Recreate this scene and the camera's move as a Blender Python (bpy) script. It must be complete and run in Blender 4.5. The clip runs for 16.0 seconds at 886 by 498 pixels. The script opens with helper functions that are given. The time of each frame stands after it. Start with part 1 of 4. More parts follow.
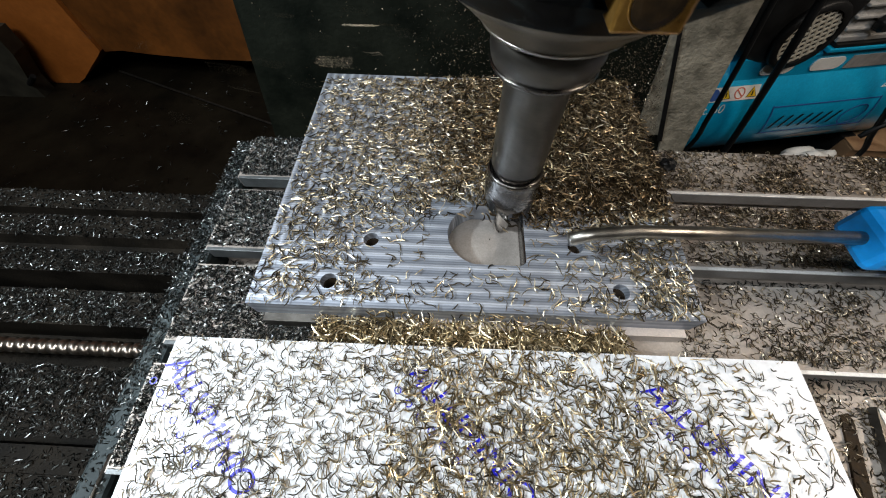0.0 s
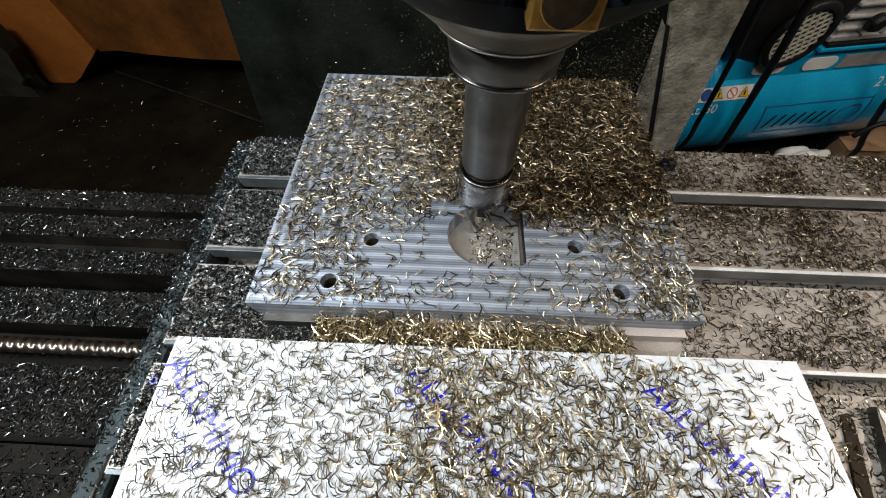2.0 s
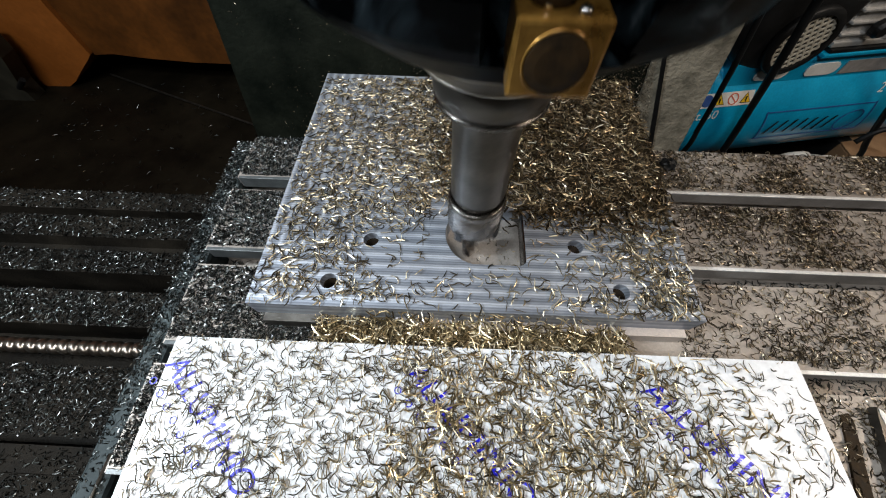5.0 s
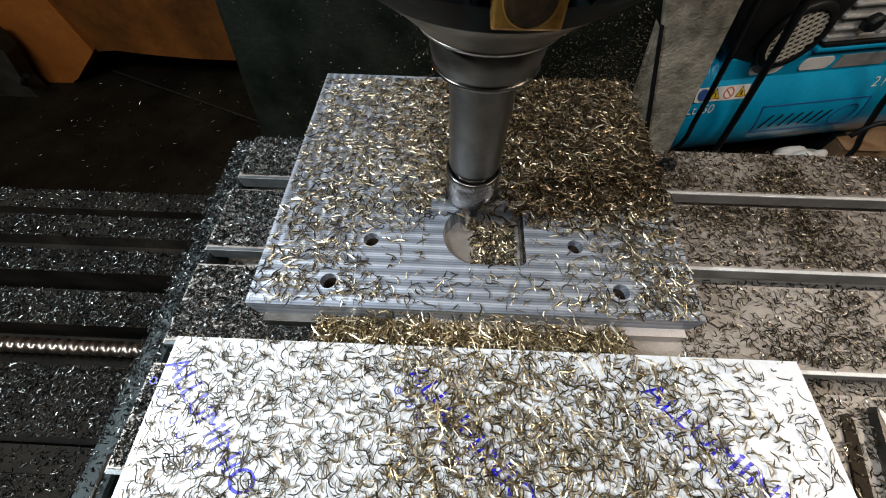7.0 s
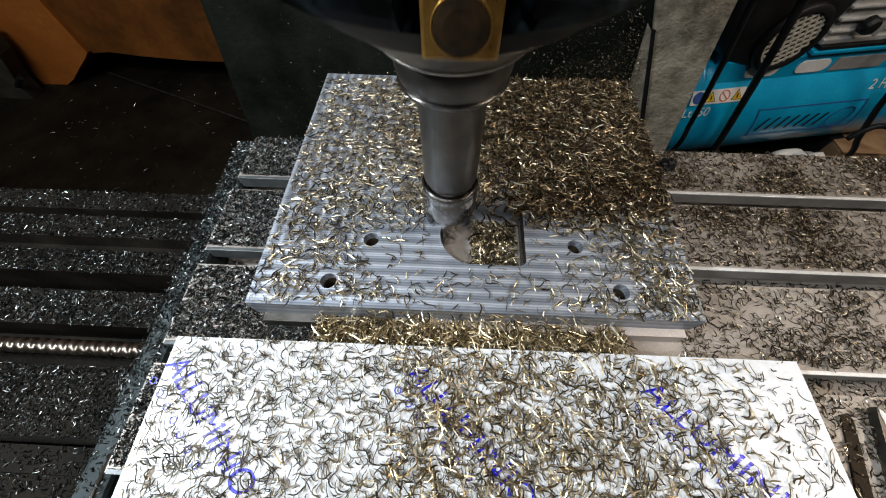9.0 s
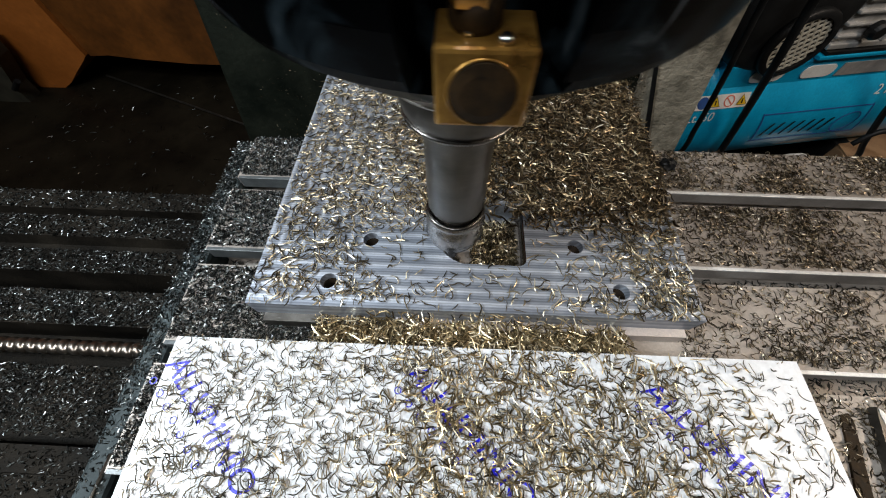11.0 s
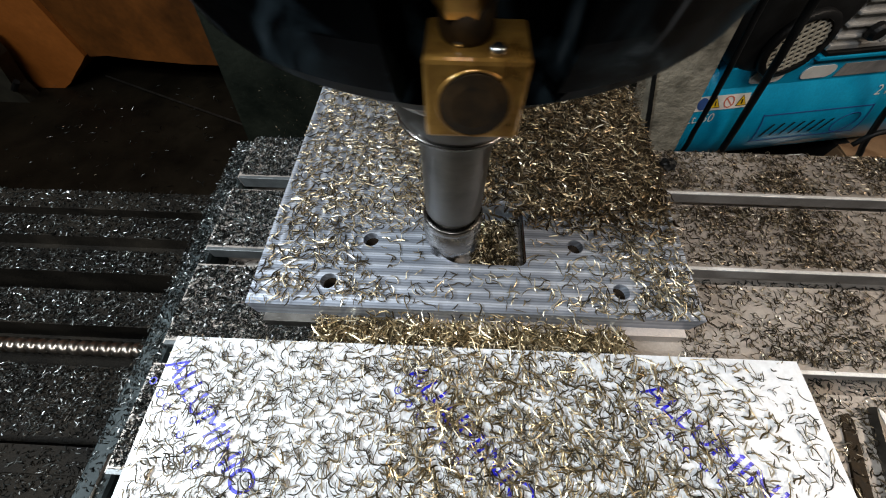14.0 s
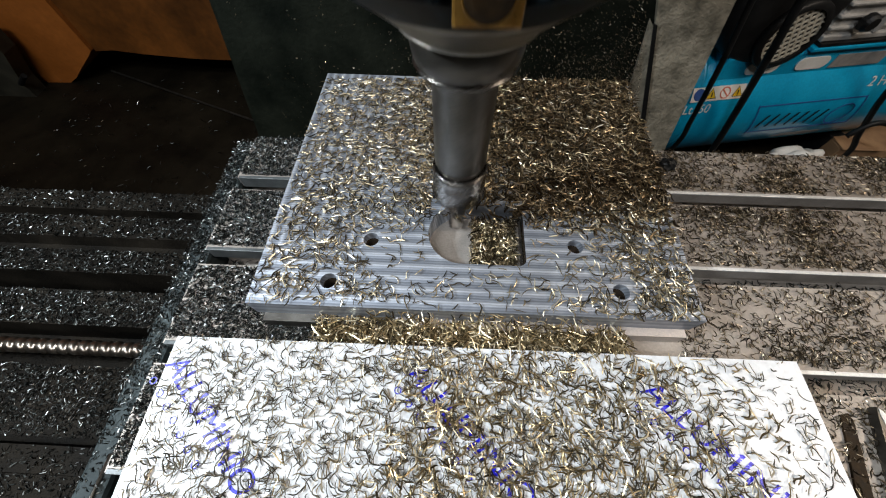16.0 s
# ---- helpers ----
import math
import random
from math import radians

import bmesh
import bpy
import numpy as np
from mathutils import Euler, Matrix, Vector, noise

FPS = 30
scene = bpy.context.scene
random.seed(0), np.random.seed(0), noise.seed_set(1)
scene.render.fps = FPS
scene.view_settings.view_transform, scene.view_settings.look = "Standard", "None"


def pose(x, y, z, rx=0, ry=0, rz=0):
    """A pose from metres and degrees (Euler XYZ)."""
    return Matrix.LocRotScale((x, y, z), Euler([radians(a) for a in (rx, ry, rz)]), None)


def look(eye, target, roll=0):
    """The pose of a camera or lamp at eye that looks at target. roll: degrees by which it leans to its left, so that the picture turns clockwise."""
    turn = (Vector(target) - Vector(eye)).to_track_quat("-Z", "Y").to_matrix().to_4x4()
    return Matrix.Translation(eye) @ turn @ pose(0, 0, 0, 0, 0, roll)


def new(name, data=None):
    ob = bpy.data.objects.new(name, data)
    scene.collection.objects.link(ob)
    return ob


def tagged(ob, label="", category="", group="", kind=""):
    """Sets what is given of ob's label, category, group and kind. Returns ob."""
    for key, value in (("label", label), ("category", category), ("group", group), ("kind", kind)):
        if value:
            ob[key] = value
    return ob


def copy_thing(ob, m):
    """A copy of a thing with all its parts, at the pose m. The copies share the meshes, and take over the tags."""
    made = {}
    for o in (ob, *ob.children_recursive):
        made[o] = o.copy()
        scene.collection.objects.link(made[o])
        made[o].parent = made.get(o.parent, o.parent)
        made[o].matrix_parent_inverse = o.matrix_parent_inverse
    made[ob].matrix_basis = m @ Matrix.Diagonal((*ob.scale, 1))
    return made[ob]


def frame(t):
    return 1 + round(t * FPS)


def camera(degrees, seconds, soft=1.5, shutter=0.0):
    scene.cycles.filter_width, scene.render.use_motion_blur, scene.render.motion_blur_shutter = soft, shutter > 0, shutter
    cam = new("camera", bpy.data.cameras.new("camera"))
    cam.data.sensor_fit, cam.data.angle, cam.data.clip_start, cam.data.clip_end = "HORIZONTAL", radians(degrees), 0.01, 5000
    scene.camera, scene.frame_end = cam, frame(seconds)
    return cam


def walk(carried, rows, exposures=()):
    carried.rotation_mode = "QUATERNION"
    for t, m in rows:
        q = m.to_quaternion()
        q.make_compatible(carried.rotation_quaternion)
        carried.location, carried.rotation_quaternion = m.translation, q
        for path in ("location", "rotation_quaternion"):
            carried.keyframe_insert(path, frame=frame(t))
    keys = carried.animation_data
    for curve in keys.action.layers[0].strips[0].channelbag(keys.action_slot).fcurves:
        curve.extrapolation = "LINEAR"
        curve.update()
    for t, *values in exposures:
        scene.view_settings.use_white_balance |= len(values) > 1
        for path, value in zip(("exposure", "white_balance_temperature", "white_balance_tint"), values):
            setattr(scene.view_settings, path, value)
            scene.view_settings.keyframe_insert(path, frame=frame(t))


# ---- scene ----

# The camera is clamped to the milling table and rides with it; the spindle head, the column and the shop stand still.
# Rows of the table's travel: seconds, metres along x, metres along y.
PATH = (
    (0, -0.0118, -0.0101), (0.1, -0.0126, -0.0055), (0.2, -0.0137, -0.0095), (0.3, -0.0116, -0.0072), (0.4, -0.0152, -0.0103), (0.5, -0.0115, -0.0105),
    (0.6, -0.0153, -0.0114), (0.7, -0.0025, -0.0115), (0.8, 0.0080, -0.0118), (0.9, 0.0159, -0.0032), (1, 0.0168, 0.0061), (1.1, 0.0111, 0.0145),
    (1.2, 0.0024, 0.0166), (1.3, 0.0015, -0.0007), (1.4, 0.0023, -0.0113), (1.5, 0.0131, -0.0065), (1.6, 0.0174, 0.0017), (1.7, 0.0151, 0.0102),
    (1.8, 0.0069, 0.0187), (1.9, 0.0028, 0.0084), (2, 0.0032, -0.0102), (2.1, 0.0103, -0.0099), (2.2, 0.0175, -0.0007), (2.3, 0.0173, 0.0077),
    (2.4, 0.0113, 0.0139), (2.5, 0.0050, 0.0146), (2.6, 0.0036, -0.0048), (2.7, 0.0072, -0.0133), (2.8, 0.0159, -0.0071), (2.9, 0.0182, 0.0021),
    (3, 0.0145, 0.0115), (3.1, 0.0074, 0.0172), (3.2, 0.0042, 0.0011), (3.3, 0.0046, -0.0097), (3.4, 0.0148, -0.0093), (3.5, 0.0186, 0.0004),
    (3.6, 0.0164, 0.0097), (3.7, 0.0092, 0.0169), (3.8, 0.0057, 0.0049), (3.9, 0.0060, -0.0108), (4, 0.0131, -0.0097), (4.1, 0.0186, -0.0013),
    (4.2, 0.0173, 0.0071), (4.3, 0.0107, 0.0155), (4.4, 0.0067, 0.0070), (4.5, 0.0064, -0.0075), (4.6, 0.0122, -0.0093), (4.7, 0.0178, -0.0021),
    (4.8, 0.0176, 0.0063), (4.9, 0.0124, 0.0144), (5, 0.0080, 0.0087), (5.1, 0.0070, -0.0045), (5.2, 0.0114, -0.0090), (5.3, 0.0174, -0.0027),
    (5.4, 0.0181, 0.0056), (5.5, 0.0140, 0.0134), (5.6, 0.0091, 0.0112), (5.7, 0.0076, -0.0023), (5.8, 0.0104, -0.0094), (5.9, 0.0174, -0.0032),
    (6, 0.0187, 0.0051), (6.1, 0.0155, 0.0125), (6.2, 0.0100, 0.0143), (6.3, 0.0081, -0.0007), (6.4, 0.0092, -0.0103), (6.5, 0.0176, -0.0042),
    (6.6, 0.0193, 0.0042), (6.7, 0.0169, 0.0113), (6.8, 0.0103, 0.0179), (6.9, 0.0092, -0.0000), (7, 0.0097, -0.0102), (7.1, 0.0178, -0.0045),
    (7.2, 0.0206, 0.0046), (7.3, 0.0177, 0.0142), (7.4, 0.0108, 0.0182), (7.5, 0.0097, 0.0017), (7.6, 0.0097, -0.0099), (7.7, 0.0179, -0.0070),
    (7.8, 0.0212, 0.0029), (7.9, 0.0188, 0.0127), (8, 0.0115, 0.0195), (8.1, 0.0106, 0.0028), (8.2, 0.0097, -0.0099), (8.3, 0.0176, -0.0066),
    (8.4, 0.0215, 0.0022), (8.5, 0.0193, 0.0117), (8.6, 0.0134, 0.0190), (8.7, 0.0113, 0.0078), (8.8, 0.0106, -0.0088), (8.9, 0.0165, -0.0092),
    (9, 0.0216, -0.0005), (9.1, 0.0216, 0.0086), (9.2, 0.0157, 0.0172), (9.3, 0.0117, 0.0088), (9.4, 0.0110, -0.0071), (9.5, 0.0162, -0.0089),
    (9.6, 0.0214, -0.0011), (9.7, 0.0217, 0.0081), (9.8, 0.0167, 0.0161), (9.9, 0.0125, 0.0093), (10, 0.0122, -0.0060), (10.1, 0.0160, -0.0088),
    (10.2, 0.0216, -0.0016), (10.3, 0.0220, 0.0077), (10.4, 0.0176, 0.0155), (10.5, 0.0133, 0.0103), (10.6, 0.0131, -0.0054), (10.7, 0.0157, -0.0090),
    (10.8, 0.0220, -0.0022), (10.9, 0.0226, 0.0073), (11, 0.0185, 0.0157), (11.1, 0.0140, 0.0116), (11.2, 0.0138, -0.0055), (11.3, 0.0154, -0.0096),
    (11.4, 0.0225, -0.0029), (11.5, 0.0233, 0.0067), (11.6, 0.0192, 0.0161), (11.7, 0.0142, 0.0134), (11.8, 0.0137, -0.0050), (11.9, 0.0163, -0.0111),
    (12, 0.0231, -0.0022), (12.1, 0.0238, 0.0060), (12.2, 0.0195, 0.0143), (12.3, 0.0150, 0.0125), (12.4, 0.0142, -0.0061), (12.5, 0.0171, -0.0106),
    (12.6, 0.0242, -0.0018), (12.7, 0.0243, 0.0080), (12.8, 0.0192, 0.0171), (12.9, 0.0148, 0.0109), (13, 0.0139, -0.0057), (13.1, 0.0185, -0.0099),
    (13.2, 0.0241, -0.0007), (13.3, 0.0237, 0.0087), (13.4, 0.0197, 0.0177), (13.5, 0.0156, 0.0103), (13.6, 0.0143, -0.0090), (13.7, 0.0194, -0.0102),
    (13.8, 0.0247, -0.0004), (13.9, 0.0248, 0.0094), (14, 0.0196, 0.0180), (14.1, 0.0159, 0.0083), (14.2, 0.0148, -0.0089), (14.3, 0.0199, -0.0087),
    (14.4, 0.0251, 0.0010), (14.5, 0.0245, 0.0097), (14.6, 0.0198, 0.0199), (14.7, 0.0164, 0.0087), (14.8, 0.0151, -0.0104), (14.9, 0.0216, -0.0083),
    (15, 0.0257, 0.0011), (15.1, 0.0250, 0.0104), (15.2, 0.0201, 0.0193), (15.3, 0.0168, 0.0061), (15.4, 0.0154, -0.0096), (15.5, 0.0225, -0.0086),
    (15.6, 0.0262, 0.0014), (15.7, 0.0252, 0.0113), (15.8, 0.0196, 0.0195), (15.9, 0.0170, 0.0074), (16, 0.0169, -0.0107),
)

EYE_Z, TILT, TURN = 0.1985, 29.81, 2.59
cam = camera(104.96, 16.0, soft=1.05, shutter=0.35)
walk(cam, [(t, pose(dx, dy, EYE_Z, TILT, 0, TURN)) for t, dx, dy in PATH])

# ---- light ----
world = bpy.data.worlds.new("shop_air")
scene.world = world
world.use_nodes = True
world.node_tree.nodes["Background"].inputs[0].default_value = (0.9, 0.95, 1.0, 1)
world.node_tree.nodes["Background"].inputs[1].default_value = 0.002
scene.view_settings.exposure = 0.0


def lamp(name, at, target, watts, size, colour):
    data = bpy.data.lights.new(name, "AREA")
    data.energy, data.color, data.shape, data.size, data.size_y = watts, colour, "RECTANGLE", size[0], size[1]
    ob = new(name, data)
    ob.matrix_world = look(at, target)
    return ob


# a cool machine lamp low to one side, ceiling tubes before the machine and a warm one to the other side
lamp("machine_lamp", (-0.545, -0.019, 0.520), (0.02, 0.115, 0.03), 6.6, (0.07, 0.07), (0.82, 0.92, 1.0))
lamp("ceiling_tube", (-0.45, -0.95, 2.0), (0.05, 0.1, 0.0), 31.0, (1.2, 0.16), (0.92, 0.96, 1.0))
lamp("warm_tube", (1.30, 0.0, 1.25), (0.2, 0.2, 0.0), 14.0, (0.6, 0.16), (1.0, 0.85, 0.70))
lamp("ceiling_panel", (-0.80, 0.10, 2.1), (0.0, 0.1, 0.0), 7.0, (0.9, 0.5), (0.88, 0.95, 1.0))

# ---- materials ----


def material(name):
    m = bpy.data.materials.new(name)
    m.use_nodes = True
    nt = m.node_tree
    return m, nt, nt.nodes["Principled BSDF"]


def ramp_of(nt, source, stops):
    r = nt.nodes.new("ShaderNodeValToRGB")
    el = r.color_ramp.elements
    el[0].position, el[0].color = stops[0][0], (*stops[0][1], 1)
    el[1].position, el[1].color = stops[-1][0], (*stops[-1][1], 1)
    for p, c in stops[1:-1]:
        e = el.new(p)
        e.color = (*c, 1)
    nt.links.new(source, r.inputs[0])
    return r.outputs[0]


def noise_of(nt, scale, detail=4.0, rough=0.6, coords="Object"):
    tc = nt.nodes.new("ShaderNodeTexCoord")
    n = nt.nodes.new("ShaderNodeTexNoise")
    n.inputs["Scale"].default_value, n.inputs["Detail"].default_value, n.inputs["Roughness"].default_value = scale, detail, rough
    nt.links.new(tc.outputs[coords], n.inputs["Vector"])
    return n.outputs["Fac"]


def blend(nt, mode, fac, a, b):
    x = nt.nodes.new("ShaderNodeMix")
    x.data_type, x.blend_type = "RGBA", mode
    for sock, val in ((x.inputs["Factor"], fac), (x.inputs["A"], a), (x.inputs["B"], b)):
        if hasattr(val, "is_linked"):
            nt.links.new(val, sock)
        elif isinstance(val, tuple):
            sock.default_value = (*val, 1)
        else:
            sock.default_value = val
    return x.outputs["Result"]


def bump_of(nt, bsdf, height, strength, distance):
    b = nt.nodes.new("ShaderNodeBump")
    b.inputs["Strength"].default_value, b.inputs["Distance"].default_value = strength, distance
    nt.links.new(height, b.inputs["Height"])
    nt.links.new(b.outputs[0], bsdf.inputs["Normal"])


def surface(name, dark, light, scale=60.0, rough=(0.4, 0.6), metal=0.0, bump=0.15, dist=0.0005, fine=900.0, coat=0.0, gloss=0.5):
    """A surface that varies at two scales: stains between dark and light, and a fine grain."""
    m, nt, b = material(name)
    big, small = noise_of(nt, scale), noise_of(nt, fine, 3.0)
    stain = ramp_of(nt, big, [(0.32, dark), (0.68, light)])
    grain = ramp_of(nt, small, [(0.3, (0.8, 0.8, 0.8)), (0.7, (1.0, 1.0, 1.0))])
    nt.links.new(blend(nt, "MULTIPLY", 1.0, stain, grain), b.inputs["Base Color"])
    r = nt.nodes.new("ShaderNodeMapRange")
    r.inputs[3].default_value, r.inputs[4].default_value = rough
    nt.links.new(big, r.inputs[0])
    nt.links.new(r.outputs[0], b.inputs["Roughness"])
    b.inputs["Metallic"].default_value = metal
    b.inputs["Coat Weight"].default_value = coat
    b.inputs["Specular IOR Level"].default_value = gloss
    if bump:
        bump_of(nt, b, small, bump, dist)
    return m


def chip_material(name, stops, rough=0.3, metal=1.0):
    m, nt, b = material(name)
    geo = nt.nodes.new("ShaderNodeNewGeometry")
    nt.links.new(ramp_of(nt, geo.outputs["Random Per Island"], stops), b.inputs["Base Color"])
    b.inputs["Metallic"].default_value, b.inputs["Roughness"].default_value = metal, rough
    return m


def milled_aluminium():
    """Milled plate: overlapping cutter tracks, along x at the front and along y at one side."""
    m, nt, b = material("milled_aluminium")
    tc = nt.nodes.new("ShaderNodeTexCoord")
    waves = []
    for axis in ("Y", "X"):
        w = nt.nodes.new("ShaderNodeTexWave")
        w.wave_type, w.bands_direction, w.wave_profile = "BANDS", axis, "SIN"
        w.inputs["Scale"].default_value, w.inputs["Distortion"].default_value = 45.0, 0.25
        w.inputs["Detail"].default_value, w.inputs["Detail Scale"].default_value = 1.0, 0.4
        nt.links.new(tc.outputs["Object"], w.inputs["Vector"])
        waves.append(w.outputs["Fac"])
    sep = nt.nodes.new("ShaderNodeSeparateXYZ")
    nt.links.new(tc.outputs["Object"], sep.inputs[0])
    side = nt.nodes.new("ShaderNodeMath")
    side.operation = "LESS_THAN"
    nt.links.new(sep.outputs["X"], side.inputs[0])
    side.inputs[1].default_value = -0.052
    back = nt.nodes.new("ShaderNodeMath")
    back.operation = "GREATER_THAN"
    nt.links.new(sep.outputs["Y"], back.inputs[0])
    back.inputs[1].default_value = 0.098
    both = nt.nodes.new("ShaderNodeMath")
    both.operation = "MULTIPLY"
    nt.links.new(side.outputs[0], both.inputs[0])
    nt.links.new(back.outputs[0], both.inputs[1])
    track = blend(nt, "MIX", both.outputs[0], waves[0], waves[1])
    colour = ramp_of(nt, track, [(0.0, (0.39, 0.428, 0.49)), (0.55, (0.51, 0.555, 0.63)), (0.85, (0.68, 0.73, 0.81)), (1.0, (0.84, 0.89, 0.97))])
    fine = nt.nodes.new("ShaderNodeTexWave")
    fine.wave_type, fine.bands_direction = "RINGS", "Z"
    fine.inputs["Scale"].default_value, fine.inputs["Distortion"].default_value = 210.0, 1.5
    nt.links.new(tc.outputs["Object"], fine.inputs["Vector"])
    colour = blend(nt, "MULTIPLY", 0.35, colour, fine.outputs["Color"])
    smear = ramp_of(nt, noise_of(nt, 38.0), [(0.35, (0.72, 0.72, 0.74)), (0.7, (1.0, 1.0, 1.0))])
    nt.links.new(blend(nt, "MULTIPLY", 1.0, colour, smear), b.inputs["Base Color"])
    b.inputs["Metallic"].default_value, b.inputs["Roughness"].default_value = 0.72, 0.45
    bump_of(nt, b, track, 0.4, 0.0004)
    return m


def worn_enamel():
    """Black enamel with greasy grey smears and fine scratches."""
    m, nt, b = material("head_enamel")
    tc = nt.nodes.new("ShaderNodeTexCoord")
    mp = nt.nodes.new("ShaderNodeMapping")
    mp.inputs["Scale"].default_value = (1.0, 1.0, 1.0)
    nt.links.new(tc.outputs["Object"], mp.inputs["Vector"])
    cloud = nt.nodes.new("ShaderNodeTexNoise")
    cloud.inputs["Scale"].default_value, cloud.inputs["Detail"].default_value, cloud.inputs["Distortion"].default_value = 55.0, 6.0, 1.4
    nt.links.new(mp.outputs[0], cloud.inputs["Vector"])
    smear = ramp_of(nt, cloud.outputs["Fac"], [(0.46, (0.0002, 0.0003, 0.0004)), (0.58, (0.010, 0.015, 0.018)), (0.72, (0.070, 0.088, 0.10))])
    line = nt.nodes.new("ShaderNodeTexVoronoi")
    line.feature = "DISTANCE_TO_EDGE"
    line.inputs["Scale"].default_value = 42.0
    nt.links.new(mp.outputs[0], line.inputs["Vector"])
    scratch = ramp_of(nt, line.outputs["Distance"], [(0.0, (0.09, 0.10, 0.11)), (0.02, (0.0, 0.0, 0.0))])
    patch = ramp_of(nt, noise_of(nt, 24.0, 2.0), [(0.52, (0.0, 0.0, 0.0)), (0.62, (1.0, 1.0, 1.0))])
    nt.links.new(blend(nt, "ADD", patch, smear, scratch), b.inputs["Base Color"])
    r = nt.nodes.new("ShaderNodeMapRange")
    r.inputs[3].default_value, r.inputs[4].default_value = 0.22, 0.55
    nt.links.new(cloud.outputs["Fac"], r.inputs[0])
    nt.links.new(r.outputs[0], b.inputs["Roughness"])
    b.inputs["Specular IOR Level"].default_value = 0.02
    return m


def rubbed_ink():
    """Blue print rubbed off in places down to the white film."""
    m, nt, b = material("blue_ink")
    rub = ramp_of(nt, noise_of(nt, 190.0, 3.0), [(0.56, (0.006, 0.005, 0.55)), (0.61, (0.04, 0.04, 0.70)), (0.66, (0.72, 0.73, 0.78))])
    nt.links.new(rub, b.inputs["Base Color"])
    b.inputs["Roughness"].default_value = 0.35
    return m


M_PLATE = milled_aluminium()
M_SAWN = surface("sawn_aluminium", (0.44, 0.385, 0.35), (0.60, 0.535, 0.49), 30, (0.35, 0.5), 0.4, 0.2, 0.0003)
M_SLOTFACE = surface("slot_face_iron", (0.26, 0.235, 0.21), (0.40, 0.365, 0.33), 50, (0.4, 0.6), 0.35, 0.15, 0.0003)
M_CAST = surface("ground_cast_iron", (0.27, 0.235, 0.203), (0.43, 0.385, 0.338), 26, (0.42, 0.62), 0.35, 0.25, 0.0004, 700)
M_SLOT = surface("slot_wall_iron", (0.60, 0.585, 0.56), (0.78, 0.765, 0.74), 40, (0.4, 0.55), 0.2, 0.15, 0.0003)
M_SLOTEND = surface("dark_slot_iron", (0.065, 0.072, 0.072), (0.13, 0.14, 0.14), 60, (0.35, 0.5), 0.3, 0.2, 0.0003)
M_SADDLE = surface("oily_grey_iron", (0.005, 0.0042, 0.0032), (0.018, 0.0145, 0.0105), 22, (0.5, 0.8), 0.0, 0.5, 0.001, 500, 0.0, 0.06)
M_SCREW = surface("oiled_steel", (0.22, 0.180, 0.145), (0.40, 0.345, 0.29), 90, (0.25, 0.36), 1.0, 0.0)
M_FILM = surface("white_film", (0.71, 0.72, 0.735), (0.77, 0.78, 0.79), 12, (0.28, 0.4), 0.0, 0.05, 0.0002, 300)
M_INK = rubbed_ink()
M_PANEL = surface("way_cover_paint", (0.115, 0.100, 0.072), (0.36, 0.315, 0.235), 45, (0.5, 0.8), 0.0, 0.9, 0.002, 260)
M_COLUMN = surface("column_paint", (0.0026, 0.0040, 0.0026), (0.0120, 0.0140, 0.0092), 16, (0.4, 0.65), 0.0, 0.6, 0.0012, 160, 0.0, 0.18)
M_HEAD = worn_enamel()
M_NOSE = surface("spindle_nose_steel", (0.085, 0.068, 0.045), (0.22, 0.185, 0.135), 60, (0.25, 0.5), 0.7, 0.1)
M_HOLDER = surface("blackened_steel", (0.062, 0.056, 0.048), (0.125, 0.115, 0.10), 60, (0.32, 0.46), 0.85, 0.06, 0.0002)
M_NUT = surface("collet_nut_steel", (0.13, 0.12, 0.108), (0.22, 0.205, 0.19), 80, (0.2, 0.34), 1.0, 0.05, 0.0002)
M_CARBIDE = surface("bright_carbide", (0.45, 0.43, 0.41), (0.6, 0.58, 0.55), 120, (0.18, 0.3), 1.0, 0.0)
M_BRASS = surface("tarnished_brass", (0.16, 0.070, 0.012), (0.46, 0.25, 0.055), 170, (0.18, 0.42), 0.75, 0.2, 0.0004, 600, 0.5)
M_BORE = surface("shaded_polished_wall", (0.20, 0.19, 0.18), (0.36, 0.345, 0.33), 90, (0.16, 0.28), 1.0, 0.05, 0.0002)
M_DARK = surface("dark_bore", (0.008, 0.0045, 0.0015), (0.03, 0.016, 0.005), 400, (0.5, 0.7), 0.0, 0.0, coat=0.0, gloss=0.15)
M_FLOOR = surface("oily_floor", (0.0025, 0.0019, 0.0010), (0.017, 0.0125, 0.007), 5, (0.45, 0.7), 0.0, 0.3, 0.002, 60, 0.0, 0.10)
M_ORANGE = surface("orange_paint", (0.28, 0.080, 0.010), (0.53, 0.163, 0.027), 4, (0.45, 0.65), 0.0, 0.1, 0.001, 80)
# the cabinet's orange again, darkened to hold the shade beside the column
M_ORANGE_SHADE = surface("shaded_orange_paint", (0.060, 0.020, 0.0025), (0.235, 0.074, 0.009), 5, (0.45, 0.65), 0.0, 0.2, 0.001, 80)
M_POST = surface("grimy_post_paint", (0.020, 0.018, 0.012), (0.060, 0.054, 0.036), 12, (0.5, 0.7), 0.0, 0.3, 0.001, 90)
M_CEIL = surface("ceiling_paint", (0.5, 0.49, 0.47), (0.62, 0.61, 0.59), 2, (0.7, 0.9), 0.0, 0.0)
M_WALL = surface("shop_plaster", (0.20, 0.18, 0.16), (0.30, 0.28, 0.25), 2, (0.7, 0.9), 0.0, 0.1, 0.002, 60)
M_TEAL = surface("teal_enamel", (0.0, 0.24, 0.43), (0.004, 0.345, 0.575), 9, (0.22, 0.4), 0.0, 0.05, 0.0004, 240, 0.3)
